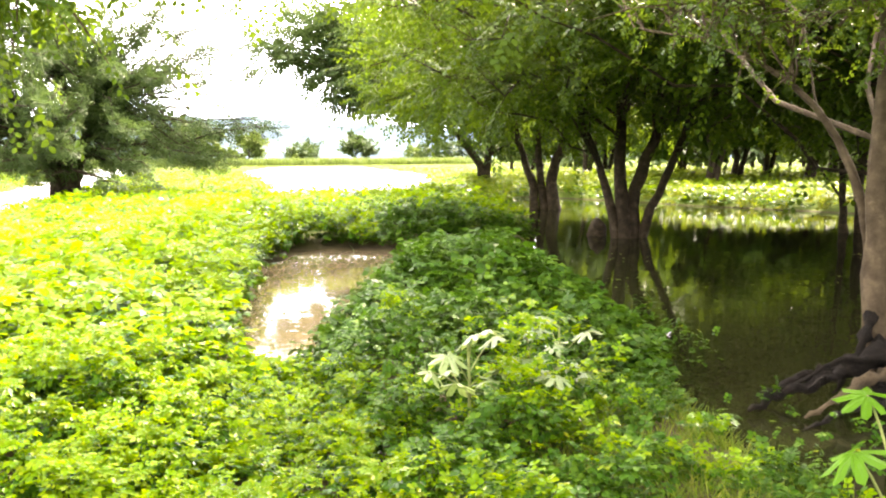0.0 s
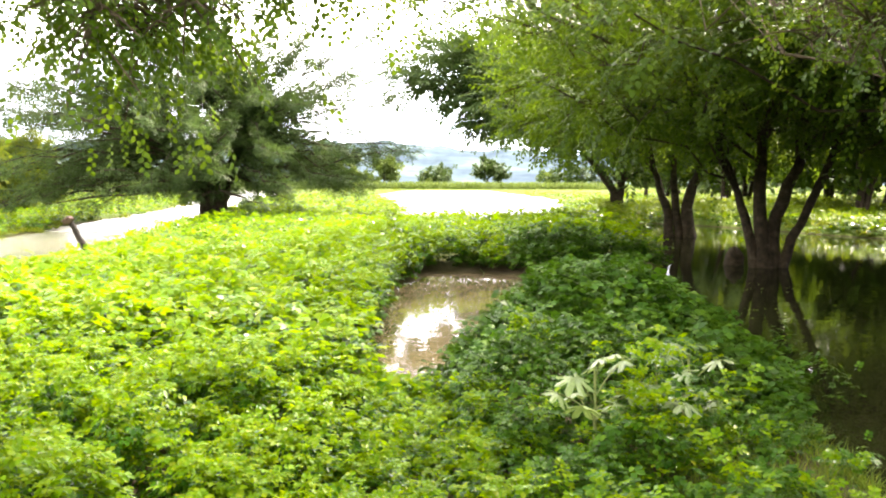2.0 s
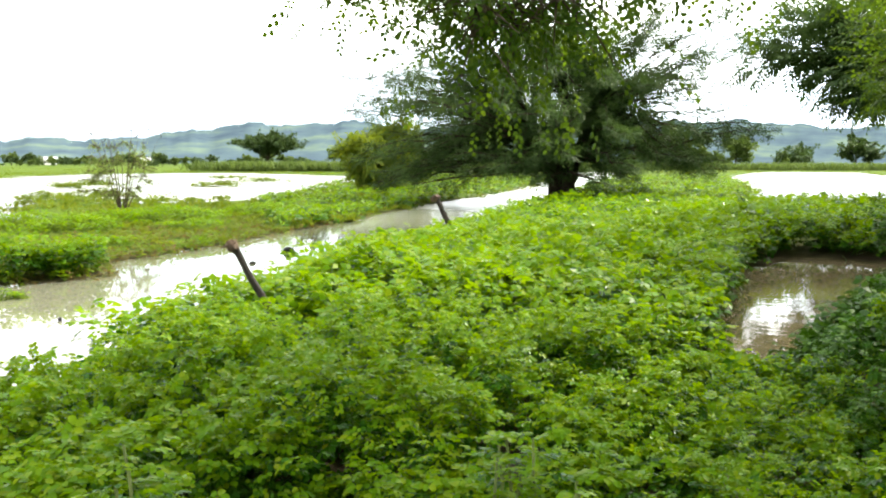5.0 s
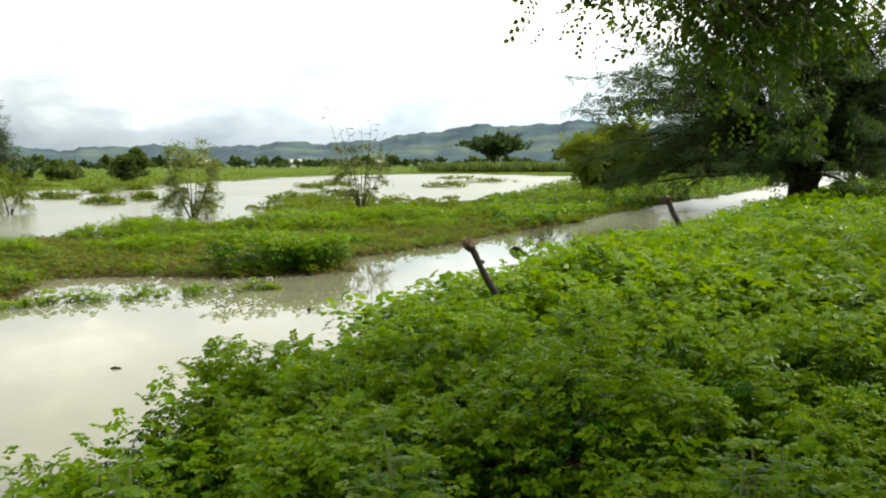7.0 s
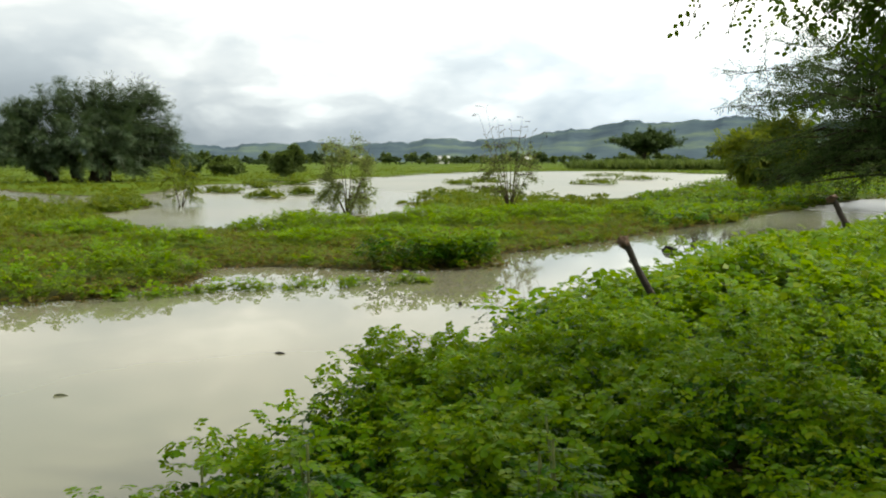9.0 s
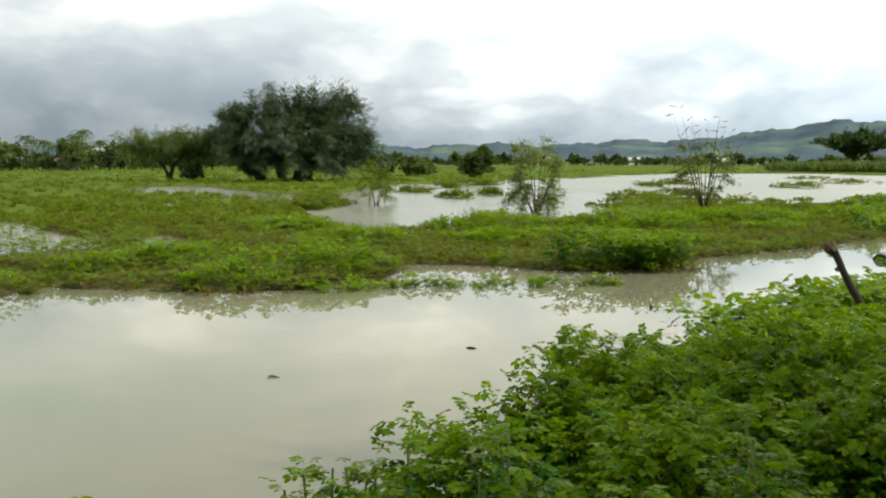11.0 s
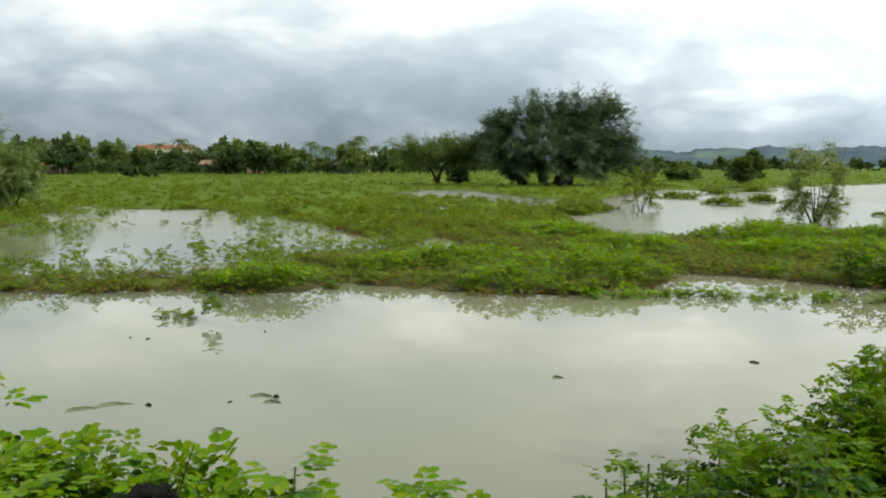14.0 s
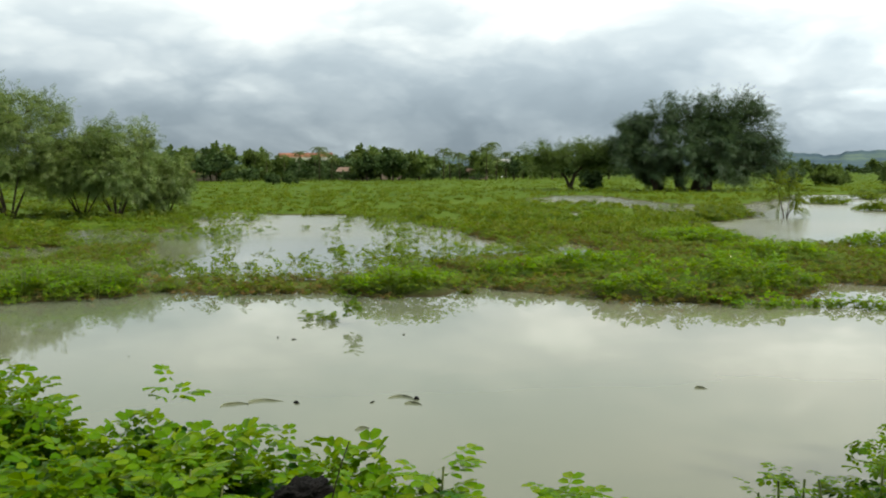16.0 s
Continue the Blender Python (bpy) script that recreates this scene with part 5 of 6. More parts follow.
# ---- fence posts ----
def fence_post(foot, head, r, seed, label):
    g = np.random.RandomState(seed)
    foot, head = np.asarray(foot, float), np.asarray(head, float)
    top = empty("fence_post", foot, label, "fence post", "old fence posts on the bank")
    t = np.linspace(0, 1, 14)[:, None]
    tb = Tubes(7)
    line = foot * (1 - t) + head * t + g.normal(0, 0.006, (14, 3))
    tb.add(line, np.full(14, r) * (1.1 - 0.15 * t[:, 0]), 0.10, g)
    tb.make("pole", WOOD, top)
    up = (head - foot) / np.linalg.norm(head - foot)
    tb = Tubes(8)
    knob = head[None] + np.linspace(-0.03, 0.075, 8)[:, None] * up + g.normal(0, 0.006, (8, 3)) + np.array((-0.02, 0, 0))
    tb.add(knob, [0.2 * r, 1.2 * r, 1.75 * r, 1.55 * r, 1.8 * r, 1.3 * r, 1.0 * r, 0.1 * r], 0.3, g)
    tb.make("split_top", SPLIT, top, "splintered brown wooden top")
    for k in range(3):
        a = g.uniform(0, 6.28)
        tb = Tubes(5)
        e = np.array((math.cos(a), math.sin(a), 0.2))
        tb.add(bend(head + up * 0.02, head + up * 0.03 + e * 0.05, head + e * 0.11 + (0, 0, -0.02), 5), [0.014, 0.012, 0.010, 0.007, 0.002], 0.2, g)
        tb.make("splinter", SPLIT, top)
    tb = Tubes(4)
    a = np.linspace(0, 5 * math.pi, 44)
    coil = head - up * np.linspace(0.42, 0.52, 44)[:, None] + np.stack([np.cos(a), np.sin(a), 0 * a], -1) * r * 1.15
    tb.add(coil, np.full(44, 0.003))
    tb.make("wire", WIRE, top, "rusty wire wound round the pole")
    for o in top.children:
        o.matrix_parent_inverse = Matrix.Translation(-foot)


fence_post((-4.82, 5.46, 0.05), (-5.2, 5.08, 1.10), 0.029, 1, "leaning dark weathered fence post with a splintered top")
fence_post((-9.55, 16.5, 0.05), (-9.95, 16.2, 1.02), 0.06, 2, "short leaning dark fence post under the thorn tree")


# ---- drift and debris ----
def curled_leaf(at, size, turn, seed):
    """A sodden round leaf awash, its dark rim standing just clear of the water."""
    g = np.random.RandomState(seed)
    top = empty("floating_leaf", at, "large sodden leaf awash with its dark rim showing", "leaf", "leaves afloat in the channel")
    a = np.linspace(0, 2 * math.pi, 27)[:-1]
    crest = math.pi - math.radians(turn) + g.normal(0, 0.35)
    r = size * (1 + 0.08 * np.sin(3 * a + seed) + 0.04 * np.sin(7 * a))
    rim = np.stack([1.05 * r * np.cos(a), 0.9 * r * np.sin(a), -0.009 + 0.018 * np.clip(0.15 + np.cos(a - crest), 0, 1.1)], -1)
    bm = bmesh.new()
    outer = [bm.verts.new(p) for p in rim]
    inner = [bm.verts.new((p[0] * 0.94, p[1] * 0.94, -0.02)) for p in rim]
    low = bm.verts.new((0, 0, -0.024))
    for i in range(26):
        j = (i + 1) % 26
        bm.faces.new((outer[i], outer[j], inner[j], inner[i]))
        bm.faces.new((inner[i], inner[j], low))
    part("blade", bm, PAD, top)
    tb = Tubes(5)
    n = 10 + seed % 3
    tb.add(np.roll(rim, -int(round(crest / (2 * math.pi) * 26 - n / 2)), axis=0)[:n], 0.0032 * np.sin(np.linspace(0.1, 3.04, n)) + 0.0006)
    tb.make("rim", PAD, top)
    top.matrix_basis = pose(*at, 0, 0, turn)
    return top


for n, (px, py, size, turn) in enumerate([(-6.76, -2.38, 0.16, 80), (-6.70, -2.62, 0.11, 120), (-6.92, -1.33, 0.12, 60), (-6.08, -1.53, 0.06, 100), (-6.75, -1.22, 0.08, 20), (-7.3, 1.2, 0.06, 30)]):
    curled_leaf((px, py, 0.004), size, turn, n)


def driftwood(at, length, r, turn, seed, rise=0.5, label="short dark stick drifting in the brown water"):
    g = np.random.RandomState(seed)
    tb = Tubes(6)
    t = np.linspace(-0.5, 0.5, 8)
    e = np.array((math.cos(turn), math.sin(turn), 0))
    pts = e * t[:, None] * length + np.stack([0 * t, 0 * t, r * (0.2 + rise * np.cos(t * 5))], -1) + g.normal(0, r * 0.2, (8, 3))
    tb.add(pts, r * np.array([0.1, 0.7, 1, 1.1, 0.9, 0.8, 0.6, 0.1]), 0.2, g)
    ob = tb.make("driftwood", CHAR)
    ob.location = at
    return tagged(ob, label, "driftwood", "drift in the channel")


for n, (px, py, ln, r) in enumerate([(-7.72, 3.2, 0.12, 0.012), (-8.98, 6.24, 0.14, 0.02), (-6.82, -2.16, 0.07, 0.012), (-6.85, -1.55, 0.08, 0.007), (-6.95, -1.2, 0.06, 0.014), (-11.7, 13.4, 0.42, 0.07), (-11.0, 11.6, 0.2, 0.03), (-9.6, -2.9, 0.05, 0.008), (-12.2, 14.8, 0.3, 0.05), (-8.6, -4.2, 0.08, 0.005), (-9.5, -2.7, 0.06, 0.008), (-9.8, -1.5, 0.05, 0.008)]):
    driftwood((px, py, 0.0), ln, r, 0.7 + n * 1.7, 70 + n)


def sunken_twigs(at, seed, n, tall, wide):
    g = np.random.RandomState(seed)
    tb = Tubes(4)
    for k in range(n):
        a = g.uniform(0, 6.28)
        p = np.array((g.uniform(-wide, wide), g.uniform(-wide, wide), -0.05))
        q = p + (math.cos(a) * tall * 0.5, math.sin(a) * tall * 0.5, tall * g.uniform(0.5, 1.1))
        tb.add(bend(p, (p + q) / 2 + (0, 0, tall * 0.2), q, 5), [0.008, 0.007, 0.006, 0.004, 0.002])
    ob = tb.make("drowned_twig", BARK)
    ob.location = at
    return tagged(ob, "dark drowned twigs standing out of the channel", "twigs", kind="stuff")


sunken_twigs((-12.9, 15.9, 0), 81, 34, 0.42, 0.5)
sunken_twigs((-13.0, 17.6, 0), 82, 16, 0.3, 0.4)

# a charred, ragged stump end caught at the edge of the bank, and a bare twig beside it
CS = np.array((-3.1, -1.42, 0.1))
g = np.random.RandomState(90)
bm = bmesh.new()
bmesh.ops.create_icosphere(bm, subdivisions=4, radius=0.085)
for v in bm.verts:
    rough = noise.noise(v.co * 22) + 0.7 * noise.noise(v.co * 47) + 0.4 * noise.noise(v.co * 90)
    v.co *= 1 + 0.42 * rough
    v.co.z = v.co.z * 0.62 + 0.55 + 0.3 * v.co.y
    v.co.y *= 1.15
scrap = empty("charred_stump", CS, "black charred ragged stump end on a stake at the bank", "stump")
ob = part("ragged_end", bm, CHAR, scrap)
tb = Tubes(7)
tb.add(np.stack([(0, 0, z) for z in np.linspace(-0.06, 0.56, 7)]), [0.03, 0.03, 0.028, 0.027, 0.026, 0.025, 0.02], 0.2, g)
tb.make("stake", CHAR, scrap)
twig = Tubes(5)
twig.add(bend((-0.02, 0.05, -0.02), (0.0, 0.07, 0.45), (0.03, 0.19, 0.76), 9), np.linspace(0.006, 0.002, 9), 0.1, g)
ob = twig.make("bare_twig", BARK)
ob.location = CS
tagged(ob, "thin bare brown twig standing among the weeds", "twig")

# roots and fallen log of the leaning tree
LOG = np.array((2.3, 6.5, 0.0))
log = empty("fallen_log", LOG, "dark rotting log and roots in the shallows by the tree", "log")
ROOTS = (([(3.1, 6.75, 0.42), (2.6, 6.6, 0.30), (2.2, 6.5, 0.18), (1.75, 6.4, 0.04)], 0.10), ([(3.2, 6.8, 0.1), (2.85, 6.6, 0.12), (2.55, 6.5, 0.03)], 0.16), ([(2.9, 6.9, 0.8), (2.72, 6.75, 0.42), (2.5, 6.7, 0.05)], 0.07),
         ([(3.0, 6.6, 0.3), (2.5, 6.35, 0.22), (2.1, 6.25, 0.02)], 0.06), ([(3.3, 6.7, 0.45), (2.9, 6.45, 0.38), (2.5, 6.55, 0.36), (2.0, 6.5, 0.14)], 0.05), ([(2.9, 6.5, 0.05), (2.4, 6.2, 0.10), (2.0, 6.05, 0.0)], 0.04),
         ([(2.6, 6.6, 0.3), (2.3, 6.75, 0.2), (1.95, 6.8, 0.0)], 0.05), ([(2.4, 6.45, 0.24), (2.25, 6.3, 0.3), (2.1, 6.2, 0.24)], 0.02))
for pts, r in ROOTS:
    tb = Tubes(10)
    pts = np.asarray(pts, float)
    t = np.linspace(0, 1, 22)
    path = np.stack([np.interp(t, np.linspace(0, 1, len(pts)), pts[:, i]) for i in range(3)], -1) + g.normal(0, 0.15 * r, (22, 3))
    tb.add(path, 0.72 * r * (1.25 - t) * g.uniform(0.6, 1.3, 22), 0.45, g)
    tb.make("root", BARK_PALE if r == 0.06 else WETROOT, log)
for o in log.children:
    o.matrix_parent_inverse = Matrix.Translation(-LOG)

# stump beside the flooded tree
SB = np.array((3.3, 20.6, -0.2))
tb = Tubes(9)
tb.add(np.stack([(0, 0, z) for z in np.linspace(0, 0.62, 8)]), [0.22, 0.22, 0.2, 0.2, 0.19, 0.17, 0.12, 0.02], 0.25, g)
ob = tb.make("tree_stump", BARK)
ob.location = SB
tagged(ob, "dark broken stump standing in the flood water", "stump")

# a brown stone among the weeds
bm = bmesh.new()
bmesh.ops.create_icosphere(bm, subdivisions=3, radius=0.12)
for v in bm.verts:
    v.co *= 1 + 0.25 * noise.noise(v.co * 9)
    v.co.z *= 0.7
me = bpy.data.meshes.new("stone")
bm.to_mesh(me)
bm.free()
me.materials.append(STONE)
ob = new("stone", me)
ob.location = (-1.22, 4.3, 0.14)
tagged(ob, "rounded brown stone lying among the weeds", "stone")


# ---- lobed-leaf plants ----
def lobed_leaf(size, lobes, seed, cup=0.12):
    g = np.random.RandomState(seed)
    bm = bmesh.new()
    c = bm.verts.new((0, 0, 0))
    ring = []
    for k in range(lobes * 4):
        a = -math.pi * 0.86 + 2 * math.pi * 0.86 * k / (lobes * 4 - 1)
        ph = (k % 4)
        r = size * (0.42, 0.80, 1.0, 0.76)[ph] * (0.75 + 0.35 * math.cos(a * 0.5)) * g.uniform(0.95, 1.05)
        ring.append(bm.verts.new((r * math.cos(a), r * math.sin(a), cup * r * (0.5 if ph == 2 else -0.6) - 0.4 * r * r / size)))
    half = []
    for v in ring:
        half.append(bm.verts.new(v.co * 0.45 + Vector((0, 0, size * 0.05))))
    for k in range(len(ring) - 1):
        bm.faces.new((c, half[k], half[k + 1]))
        bm.faces.new((half[k], ring[k], ring[k + 1], half[k + 1]))
    return bm


def lobed_plant(name, at, label, leaves, leaf_mat, group=""):
    """leaves: (x, y, z, size, yaw, pitch, roll) above the foot."""
    at = np.asarray(at, float)
    top = empty(name, at, label, "plant", group)
    tall = max(l[2] for l in leaves)
    tb = Tubes(6)
    tb.add(bend(at, at + (0.02, 0.01, tall * 0.5), at + (0.0, 0.0, tall * 0.95), 7), np.linspace(0.012, 0.006, 7))
    tb.make("stem", STEM, top)
    for n, (lx, ly, lz, size, yaw, pitch, roll) in enumerate(leaves):
        q = at + (lx, ly, lz)
        ob = part("leaf", lobed_leaf(size, 7, n), leaf_mat, top)
        ob.matrix_basis = pose(*q, roll, pitch, yaw)
        tb = Tubes(5)
        tb.add(bend(at + (0, 0, lz * 0.7), (at + (0, 0, lz * 0.85) + q) / 2, q, 6), np.full(6, 0.004))
        tb.make("leaf_stalk", STEM, top)
    for o in top.children:
        o.matrix_parent_inverse = Matrix.Translation(-at)


lobed_plant("lobed_leaf_plant", (0.86, 2.72, 0.2), "young plant with large bright green lobed leaves", [(-0.13, 0.0, 0.80, 0.10, 200, 25, 10), (-0.05, 0.10, 0.93, 0.085, 150, -5, -20), (-0.10, -0.12, 0.66, 0.12, 240, 20, 5), (0.08, 0.05, 0.78, 0.10, 20, 15, 10), (0.02, -0.16, 0.72, 0.10, 280, 25, 0)], BIGLEAF)
cg = np.random.RandomState(33)
for n, (px, py) in enumerate([(0.12, 5.25), (-0.22, 5.1), (0.34, 5.6)]):
    lobed_plant("castor_plant", (px, py, 0.18), "castor plant with pale glossy lobed leaves",
                [(cg.uniform(-0.3, 0.3), cg.uniform(-0.25, 0.25), cg.uniform(0.28, 0.66), cg.uniform(0.07, 0.12), cg.uniform(0, 360), cg.uniform(-5, 30), cg.uniform(-20, 20)) for k in range(9)], PALE, "pale castor plants")

# grass at the foot of the grove and thin growth in the gully and pools
x, y = cg.uniform(0.1, 2.2, 2000), cg.uniform(2.6, 7.2, 2000)
ok = (shore(x, y) > -0.12) & (np.hypot(x, y) > 1.5)
x, y = x[ok], y[ok]
tagged(strew("grass", GRASSES, np.stack([x, y, np.maximum(height(x, y), -0.02)], -1), cg.uniform(0, 6.28, len(x)), 0 * x, 0 * x, cg.uniform(0.25, 0.62, len(x)), GRASS), "rank wet green grass at the water's edge", "grass", kind="stuff")
y = cg.uniform(2.4, 7.4, 520)
x = -1.75 + 1.05 * np.clip((8.2 - y) / 5.0, 0, 1) + cg.normal(0, 0.42, 520)
plants("gully_weeds", COMPOUND, x, y, cg.uniform(0.05, 0.24, 520), 12, cg.uniform(0.05, 0.14, 520), 0.62, SENNA, "dense low weeds in the wet gully", "weeds", young=SENNA_TOP)
x, y = x + cg.normal(0, 0.25, 520), y + cg.normal(0, 0.2, 520)
LITTER = quad_template([(-0.025, 0, 0.05, 0.024, 0, 0.0)])
tagged(strew("leaf_litter", LITTER, np.stack([x, y, np.maximum(height(x, y), 0) + 0.012], -1), cg.uniform(0, 6.28, 520), cg.normal(0, 0.25, 520), cg.normal(0, 0.25, 520), cg.uniform(0.5, 1.6, 520), SPLIT), "brown fallen leaves lying in the muddy gully", "leaves", kind="stuff")
x, y = cg.uniform(0.9, 2.6, 900), cg.uniform(4.8, 13.5, 900)
d = shore(x, y)
ok = (d < 0.05) & (d > -0.75) & (cg.uniform(0, 1, 900) < 0.4 + 0.5 * d) & (ripple(x * 2.5, y * 2.5, 43) > 0.0)
plants("shallows_weeds", COMPOUND, x[ok], y[ok], cg.uniform(0.1, 0.34, ok.sum()), 9, cg.uniform(0.05, 0.13, ok.sum()), 0.7, SHADEWEED, "dense weeds standing in the shallows of the grove", "weeds", young=SENNA)
# floating leaf debris, coloured pale so that it also stands for glints
x, y = cg.uniform(1.3, 7.5, 700), cg.uniform(5.0, 17.0, 700)
ok = (shore(x, y) < -0.15) & (ripple(x * 0.9, y * 0.9, 44) > -0.1)
n = int(ok.sum())
tagged(strew("floating_litter", LITTER, np.stack([x[ok], y[ok], np.full(n, 0.006)], -1), cg.uniform(0, 6.28, n), cg.normal(0, 0.05, n), cg.normal(0, 0.05, n), cg.uniform(0.5, 1.5, n), GRASS), "small pale leaves floating on the dark water, doubling as glints", "leaves", kind="stuff")
x, y = scatter(12, 40, 85, 125, 3200)
d = shore(x, y)
x, y = keep(x, y, (d < 0) & (d > -2.6) & (poly_distance(x, y, CHANNEL) > 0.3) & (ripple(x * 1.6, y * 1.6, 41) > 0.0))
plants("drowned_weeds", COMPOUND_FAR, x, y, rng.uniform(0.12, 0.42, len(x)), 8, rng.uniform(0.08, 0.2, len(x)), 0.8, SENNA_FAR, "scattered weeds standing in the meadow pool", "weeds")
x, y = np.array([-10.5, -10.5, -10.4, -10.7, -10.9, -10.8, -11.0]), np.array([-2.15, -2.18, -2.12, -2.5, -2.55, -2.7, -2.8])
plants("drowned_sprigs", COMPOUND, x, y, np.array([0.40, 0.30, 0.34, 0.12, 0.08, 0.1, 0.08]), 12, np.full(7, 0.055), 0.85, SENNA_FAR, "drowned leafy sprigs rising from the channel", "weeds")


# ---- far trees, palms and houses ----
def far_tree(name, seed, tall, wide, leaf=FARTREE, flat=0.46):
    q = np.array((0.0, 0.0, 0.0))
    return leafy_tree(name, q, "dark green tree in the distant treeline", [([q, (0.1, 0, tall * 0.25), (0.2, 0.1, tall * 0.6)], 0.05 * tall * 0.6)], (0, 0, tall * (1 - flat)), (wide / 2, wide / 2, tall * flat), 20, 13, FAR_CLUMP, leaf, BARK, tall * 0.36, 0.1, seed, "tree", "distant treeline", wide * 0.13, -0.8, twig_every=99)


def palm_tree(seed, tall):
    g = np.random.RandomState(seed)
    top = empty("palm_tree", (0, 0, 0), "tall slender palm in the distant treeline", "palm tree", "distant palms")
    tb = Tubes(6)
    tb.add(bend((0, 0, 0), (0.3, 0.1, tall * 0.5), (0.5, 0.2, tall), 8), np.linspace(0.13, 0.08, 8))
    tb.make("trunk", BARK, top)
    pos, yaw, pitch = [], [], []
    for k in range(15):
        a, lift = k * 2.4, 0.9 - 0.09 * k
        for i in range(9):
            u = i / 8 * 2.6
            pos.append((0.5 + math.cos(a) * u * 0.85, 0.2 + math.sin(a) * u * 0.85, tall + u * lift * 0.7 - 0.22 * u * u))
            yaw.append(a)
            pitch.append(lift * 0.5 - 0.35 * u)
    n = len(pos)
    strew("frond", quad_template([(0, 0, 0.7, 0.16, s * 0.75, -0.3) for s in (1, -1)]), pos, yaw, pitch, np.zeros(n), np.ones(n), PALM, top)
    return top


def house(at, turn, size, wall_mat, roof_mat, label, windows=3):
    """Walls with thin dark boxes set on them for windows, a pitched roof with eaves."""
    w, dpt, h = size
    top = empty("house", at, label, "house", "distant houses")
    def box(name, c, s, mat, parent, lab=""):
        bm = bmesh.new()
        bmesh.ops.create_cube(bm, size=1)
        bmesh.ops.scale(bm, vec=s, verts=bm.verts)
        bmesh.ops.translate(bm, vec=c, verts=bm.verts)
        return part(name, bm, mat, parent, lab)
    wall = box("wall", (0, 0, h / 2), (w, dpt, h), wall_mat, top)
    bm = bmesh.new()
    e, rise = 0.5, dpt * 0.22
    v = [bm.verts.new(p) for p in ((-w / 2 - e, -dpt / 2 - e, h - 0.05), (w / 2 + e, -dpt / 2 - e, h - 0.05), (w / 2 + e, 0, h + rise), (-w / 2 - e, 0, h + rise), (-w / 2 - e, dpt / 2 + e, h - 0.05), (w / 2 + e, dpt / 2 + e, h - 0.05))]
    bm.faces.new((v[0], v[1], v[2], v[3]))
    bm.faces.new((v[3], v[2], v[5], v[4]))
    bmesh.ops.solidify(bm, geom=bm.faces[:], thickness=0.12)
    part("roof", bm, roof_mat, top)
    for k in range(windows):
        wx = (k + 0.5) / windows * w - w / 2
        for side in (-1, 1):
            box("window", (wx, side * (dpt / 2 + 0.004), h * 0.55), (min(1.2, w / windows * 0.5), 0.06, h * 0.35), DARK, wall)
    top.matrix_basis = pose(*at, 0, 0, turn)
    return top


variants = [far_tree("treeline_tree", 101, 6.5, 7.5), far_tree("treeline_tree", 102, 8.0, 8.5, FARTREE_LIGHT), far_tree("treeline_tree", 103, 5.0, 9.0), far_tree("treeline_tree", 104, 5.0, 6.5, FARTREE_LIGHT), far_tree("treeline_tree", 105, 2.6, 5.5, FARTREE, 0.5)]
palm = palm_tree(110, 8.0)
tg = np.random.RandomState(55)
# west: the village trees; north-west: a lower, farther row; north: the woods behind the pool
for a0, a1, r0, r1, n, lo, hi in ((93, 112, 168, 250, 120, 0.5, 1.0), (82, 95, 170, 240, 32, 0.45, 0.8), (74, 93, 190, 300, 40, 0.45, 0.8), (38, 76, 380, 520, 130, 0.5, 0.95), (-6, 38, 280, 380, 24, 1.1, 1.9), (-40, -4, 78, 150, 30, 1.1, 2.0)):
    for k in range(n):
        a = math.radians(a0 + (a1 - a0) * (k + tg.uniform(0, 1)) / n)
        r = tg.uniform(r0, r1)
        m = pose(-r * math.sin(a), r * math.cos(a), 0.1, 0, 0, tg.uniform(0, 360)) @ Matrix.Diagonal((*(tg.uniform(lo, hi),) * 3, 1))
        ob = copy_thing(variants[tg.randint(5)], pose(0, 0, 0))
        ob.matrix_basis = m
for k in range(70):
    a = math.radians(tg.uniform(86, 111))
    r = tg.uniform(165, 240)
    ob = copy_thing(palm, pose(0, 0, 0))
    ob.matrix_basis = pose(-r * math.sin(a), r * math.cos(a), 0.1, 0, 0, tg.uniform(0, 360)) @ Matrix.Diagonal((*(tg.uniform(0.5, 0.85),) * 3, 1))
for k, (v, q) in enumerate(zip(variants + [palm], ((-205, -60), (-230, -20), (-190, 30), (-215, 15), (-180, -8), (-200, 5)))):
    v.matrix_basis = pose(*q, 0.1)
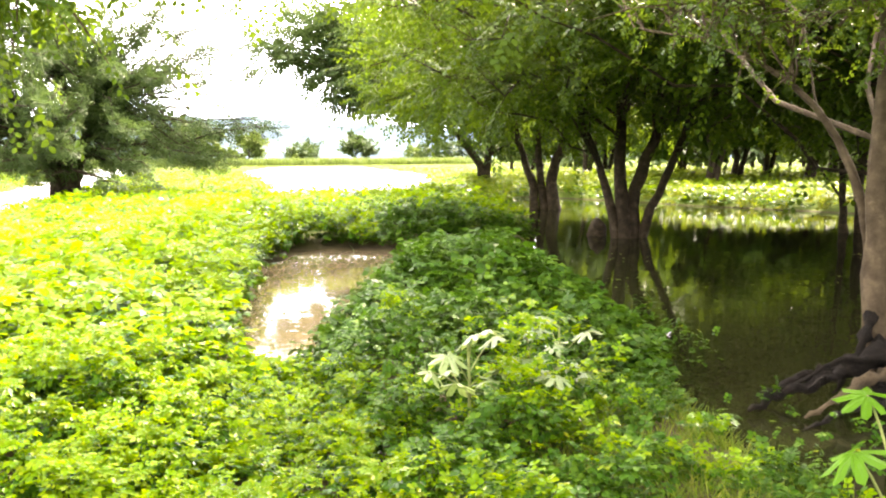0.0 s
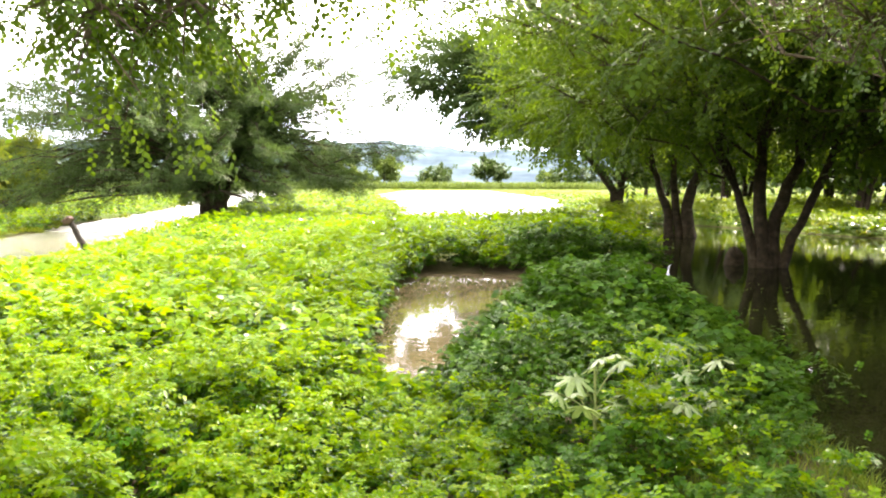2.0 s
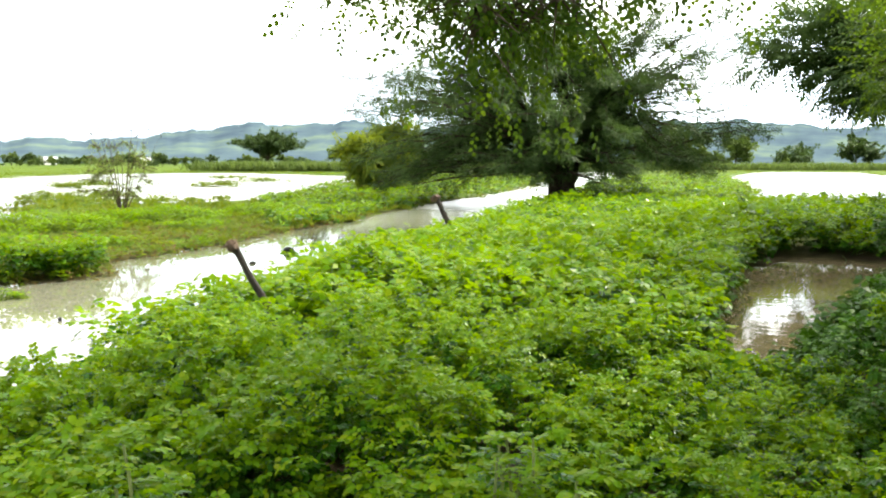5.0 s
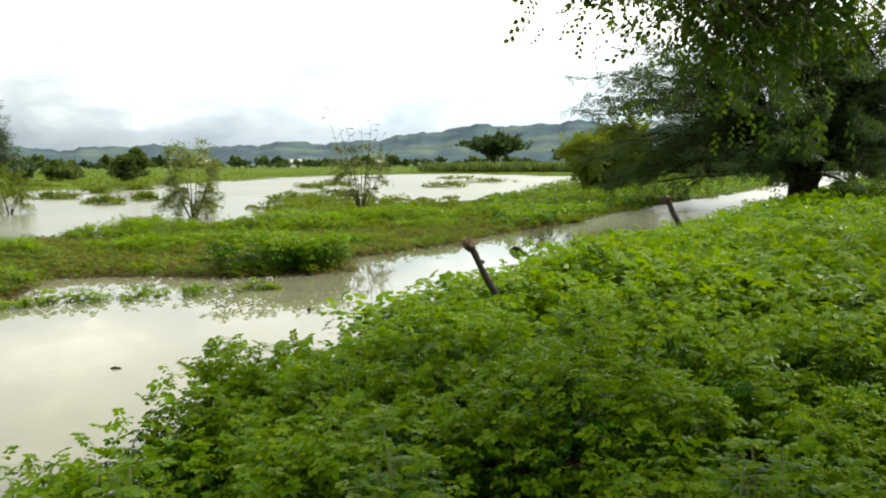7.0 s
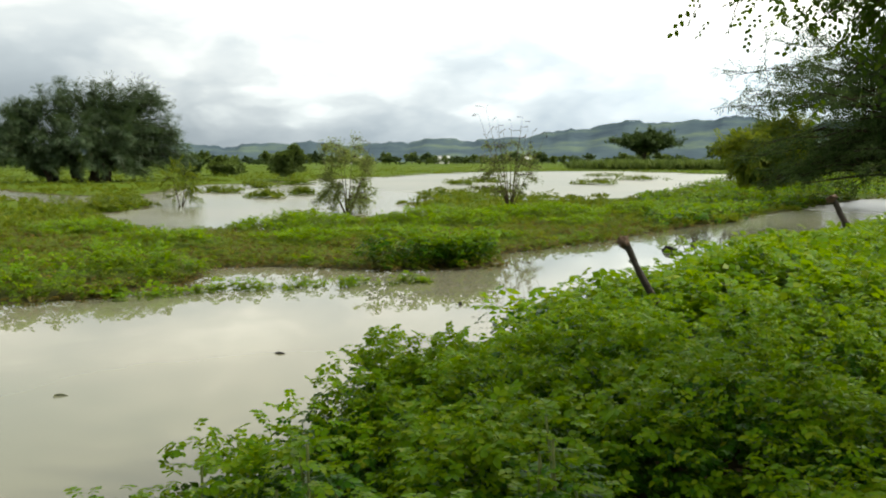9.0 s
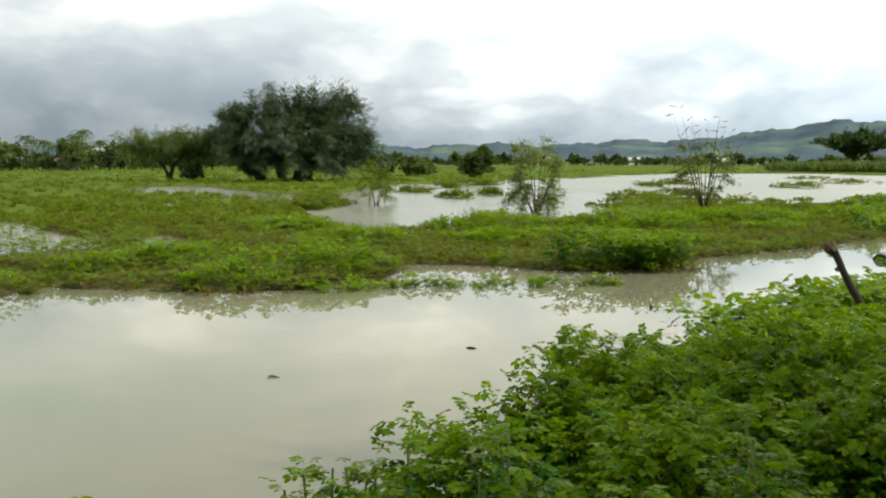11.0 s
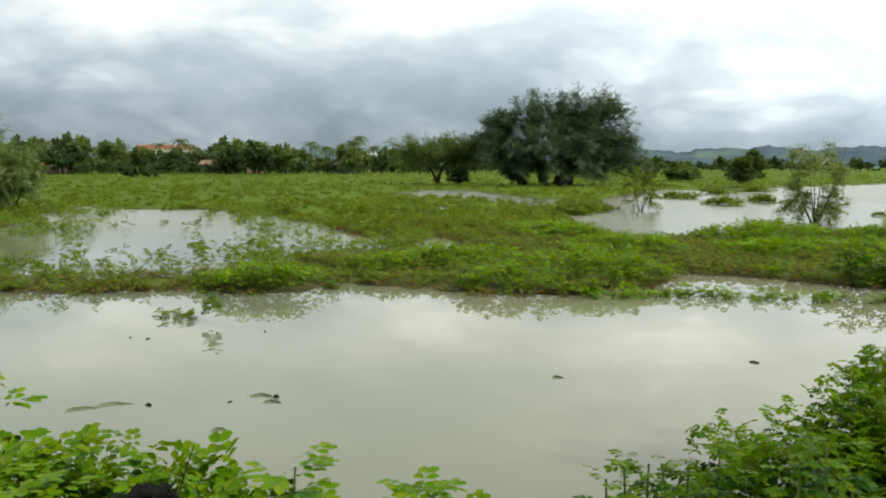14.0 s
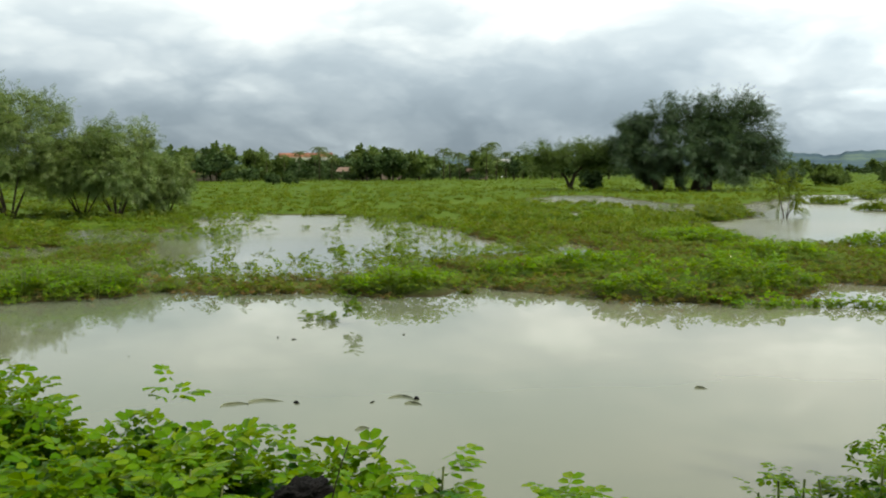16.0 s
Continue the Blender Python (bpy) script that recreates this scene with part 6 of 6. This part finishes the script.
# the umbrella-shaped tree by the cane field
U = np.array((-172.0, 194.0, 0.1))
leafy_tree("umbrella_tree", U, "broad umbrella-shaped tree by the cane field", [([U, U + (0, 0.3, 2.5), U + (-2, 1, 6)], 0.4), ([U, U + (0.5, 0, 2.5), U + (2.5, -1, 6)], 0.35)],
           U + (0, 0, 7.0), (11.0, 11.0, 2.7), 110, 60, CLUMP, FARTREE, BARK, 1.5, 0.0, 120, "tree", "", 1.2, -0.3, twig_every=12)
for at, turn, size, wm, rm, label in (((-172, -52, 0.2), 70, (4, 3.4, 1.5), WALL_TAN, ROOF_RED, "small house with a rusty red roof at the field's edge"),
                                      ((-372, -68, 0.2), 85, (22, 8, 8.0), WALL, ROOF_RED, "long white building with a red tiled roof"),
                                      ((-250, -30, 0.2), 80, (6, 5, 5.8), WALL, ROOF_TIN, "white house with a pale tin roof among trees"),
                                      ((-270, 9, 0.2), 95, (7, 5, 4.4), WALL, ROOF_TIN, "white house with a pale tin roof among trees"),
                                      ((-186, -24, 0.2), 80, (6, 4, 1.8), WALL_TAN, ROOF_RUST, "open plank shack with a rusty roof"),
                                      ((-192, -17, 0.2), 100, (4, 4, 1.8), WALL_TAN, ROOF_RUST, "open plank shack with a rusty roof"),
                                      ((-188, 2, 0.2), 90, (4, 3, 1.7), WALL_TAN, ROOF_RUST, "open plank shack with a rusty roof"),
                                      ((-480, 345, 0.2), 60, (9, 8, 3.2), WALL, ROOF_TIN, "long pale building below the hills"),
                                      ((-450, 390, 0.2), 50, (11, 8, 3.0), WALL, ROOF_TIN, "long pale building below the hills"),
                                      ((-500, 290, 0.2), 65, (8, 8, 3.2), WALL, ROOF_TIN, "pale building below the hills"),
                                      ((-520, 250, 0.2), 65, (9, 8, 3.4), WALL, ROOF_RED, "pale building with a red roof below the hills")):
    house(at, turn, size, wm, rm, label, 4 if size[0] > 12 else 2)

# the cane field beyond the lagoon
n = 9000
u = tg.uniform(0, 1, n)
x = np.interp(u, [0, 0.35, 0.7, 1], [-128, -98, -62, 12]) + tg.uniform(-5, 5, n)
y = np.interp(u, [0, 0.35, 0.7, 1], [128, 150, 205, 245]) + tg.uniform(-5, 5, n)
CANE = quad_template([(0, 0, 1.9, 0.16, k * 1.57, 1.2 - 0.2 * (k % 2)) for k in range(4)])
tagged(strew("cane_field", CANE, np.stack([x, y, np.full(n, 0.1)], -1), tg.uniform(0, 6.28, n), 0 * x, 0 * x, tg.uniform(0.7, 1.35, n), FARTREE_LIGHT), "tall green cane growing in a dense strip", "cane", kind="stuff")
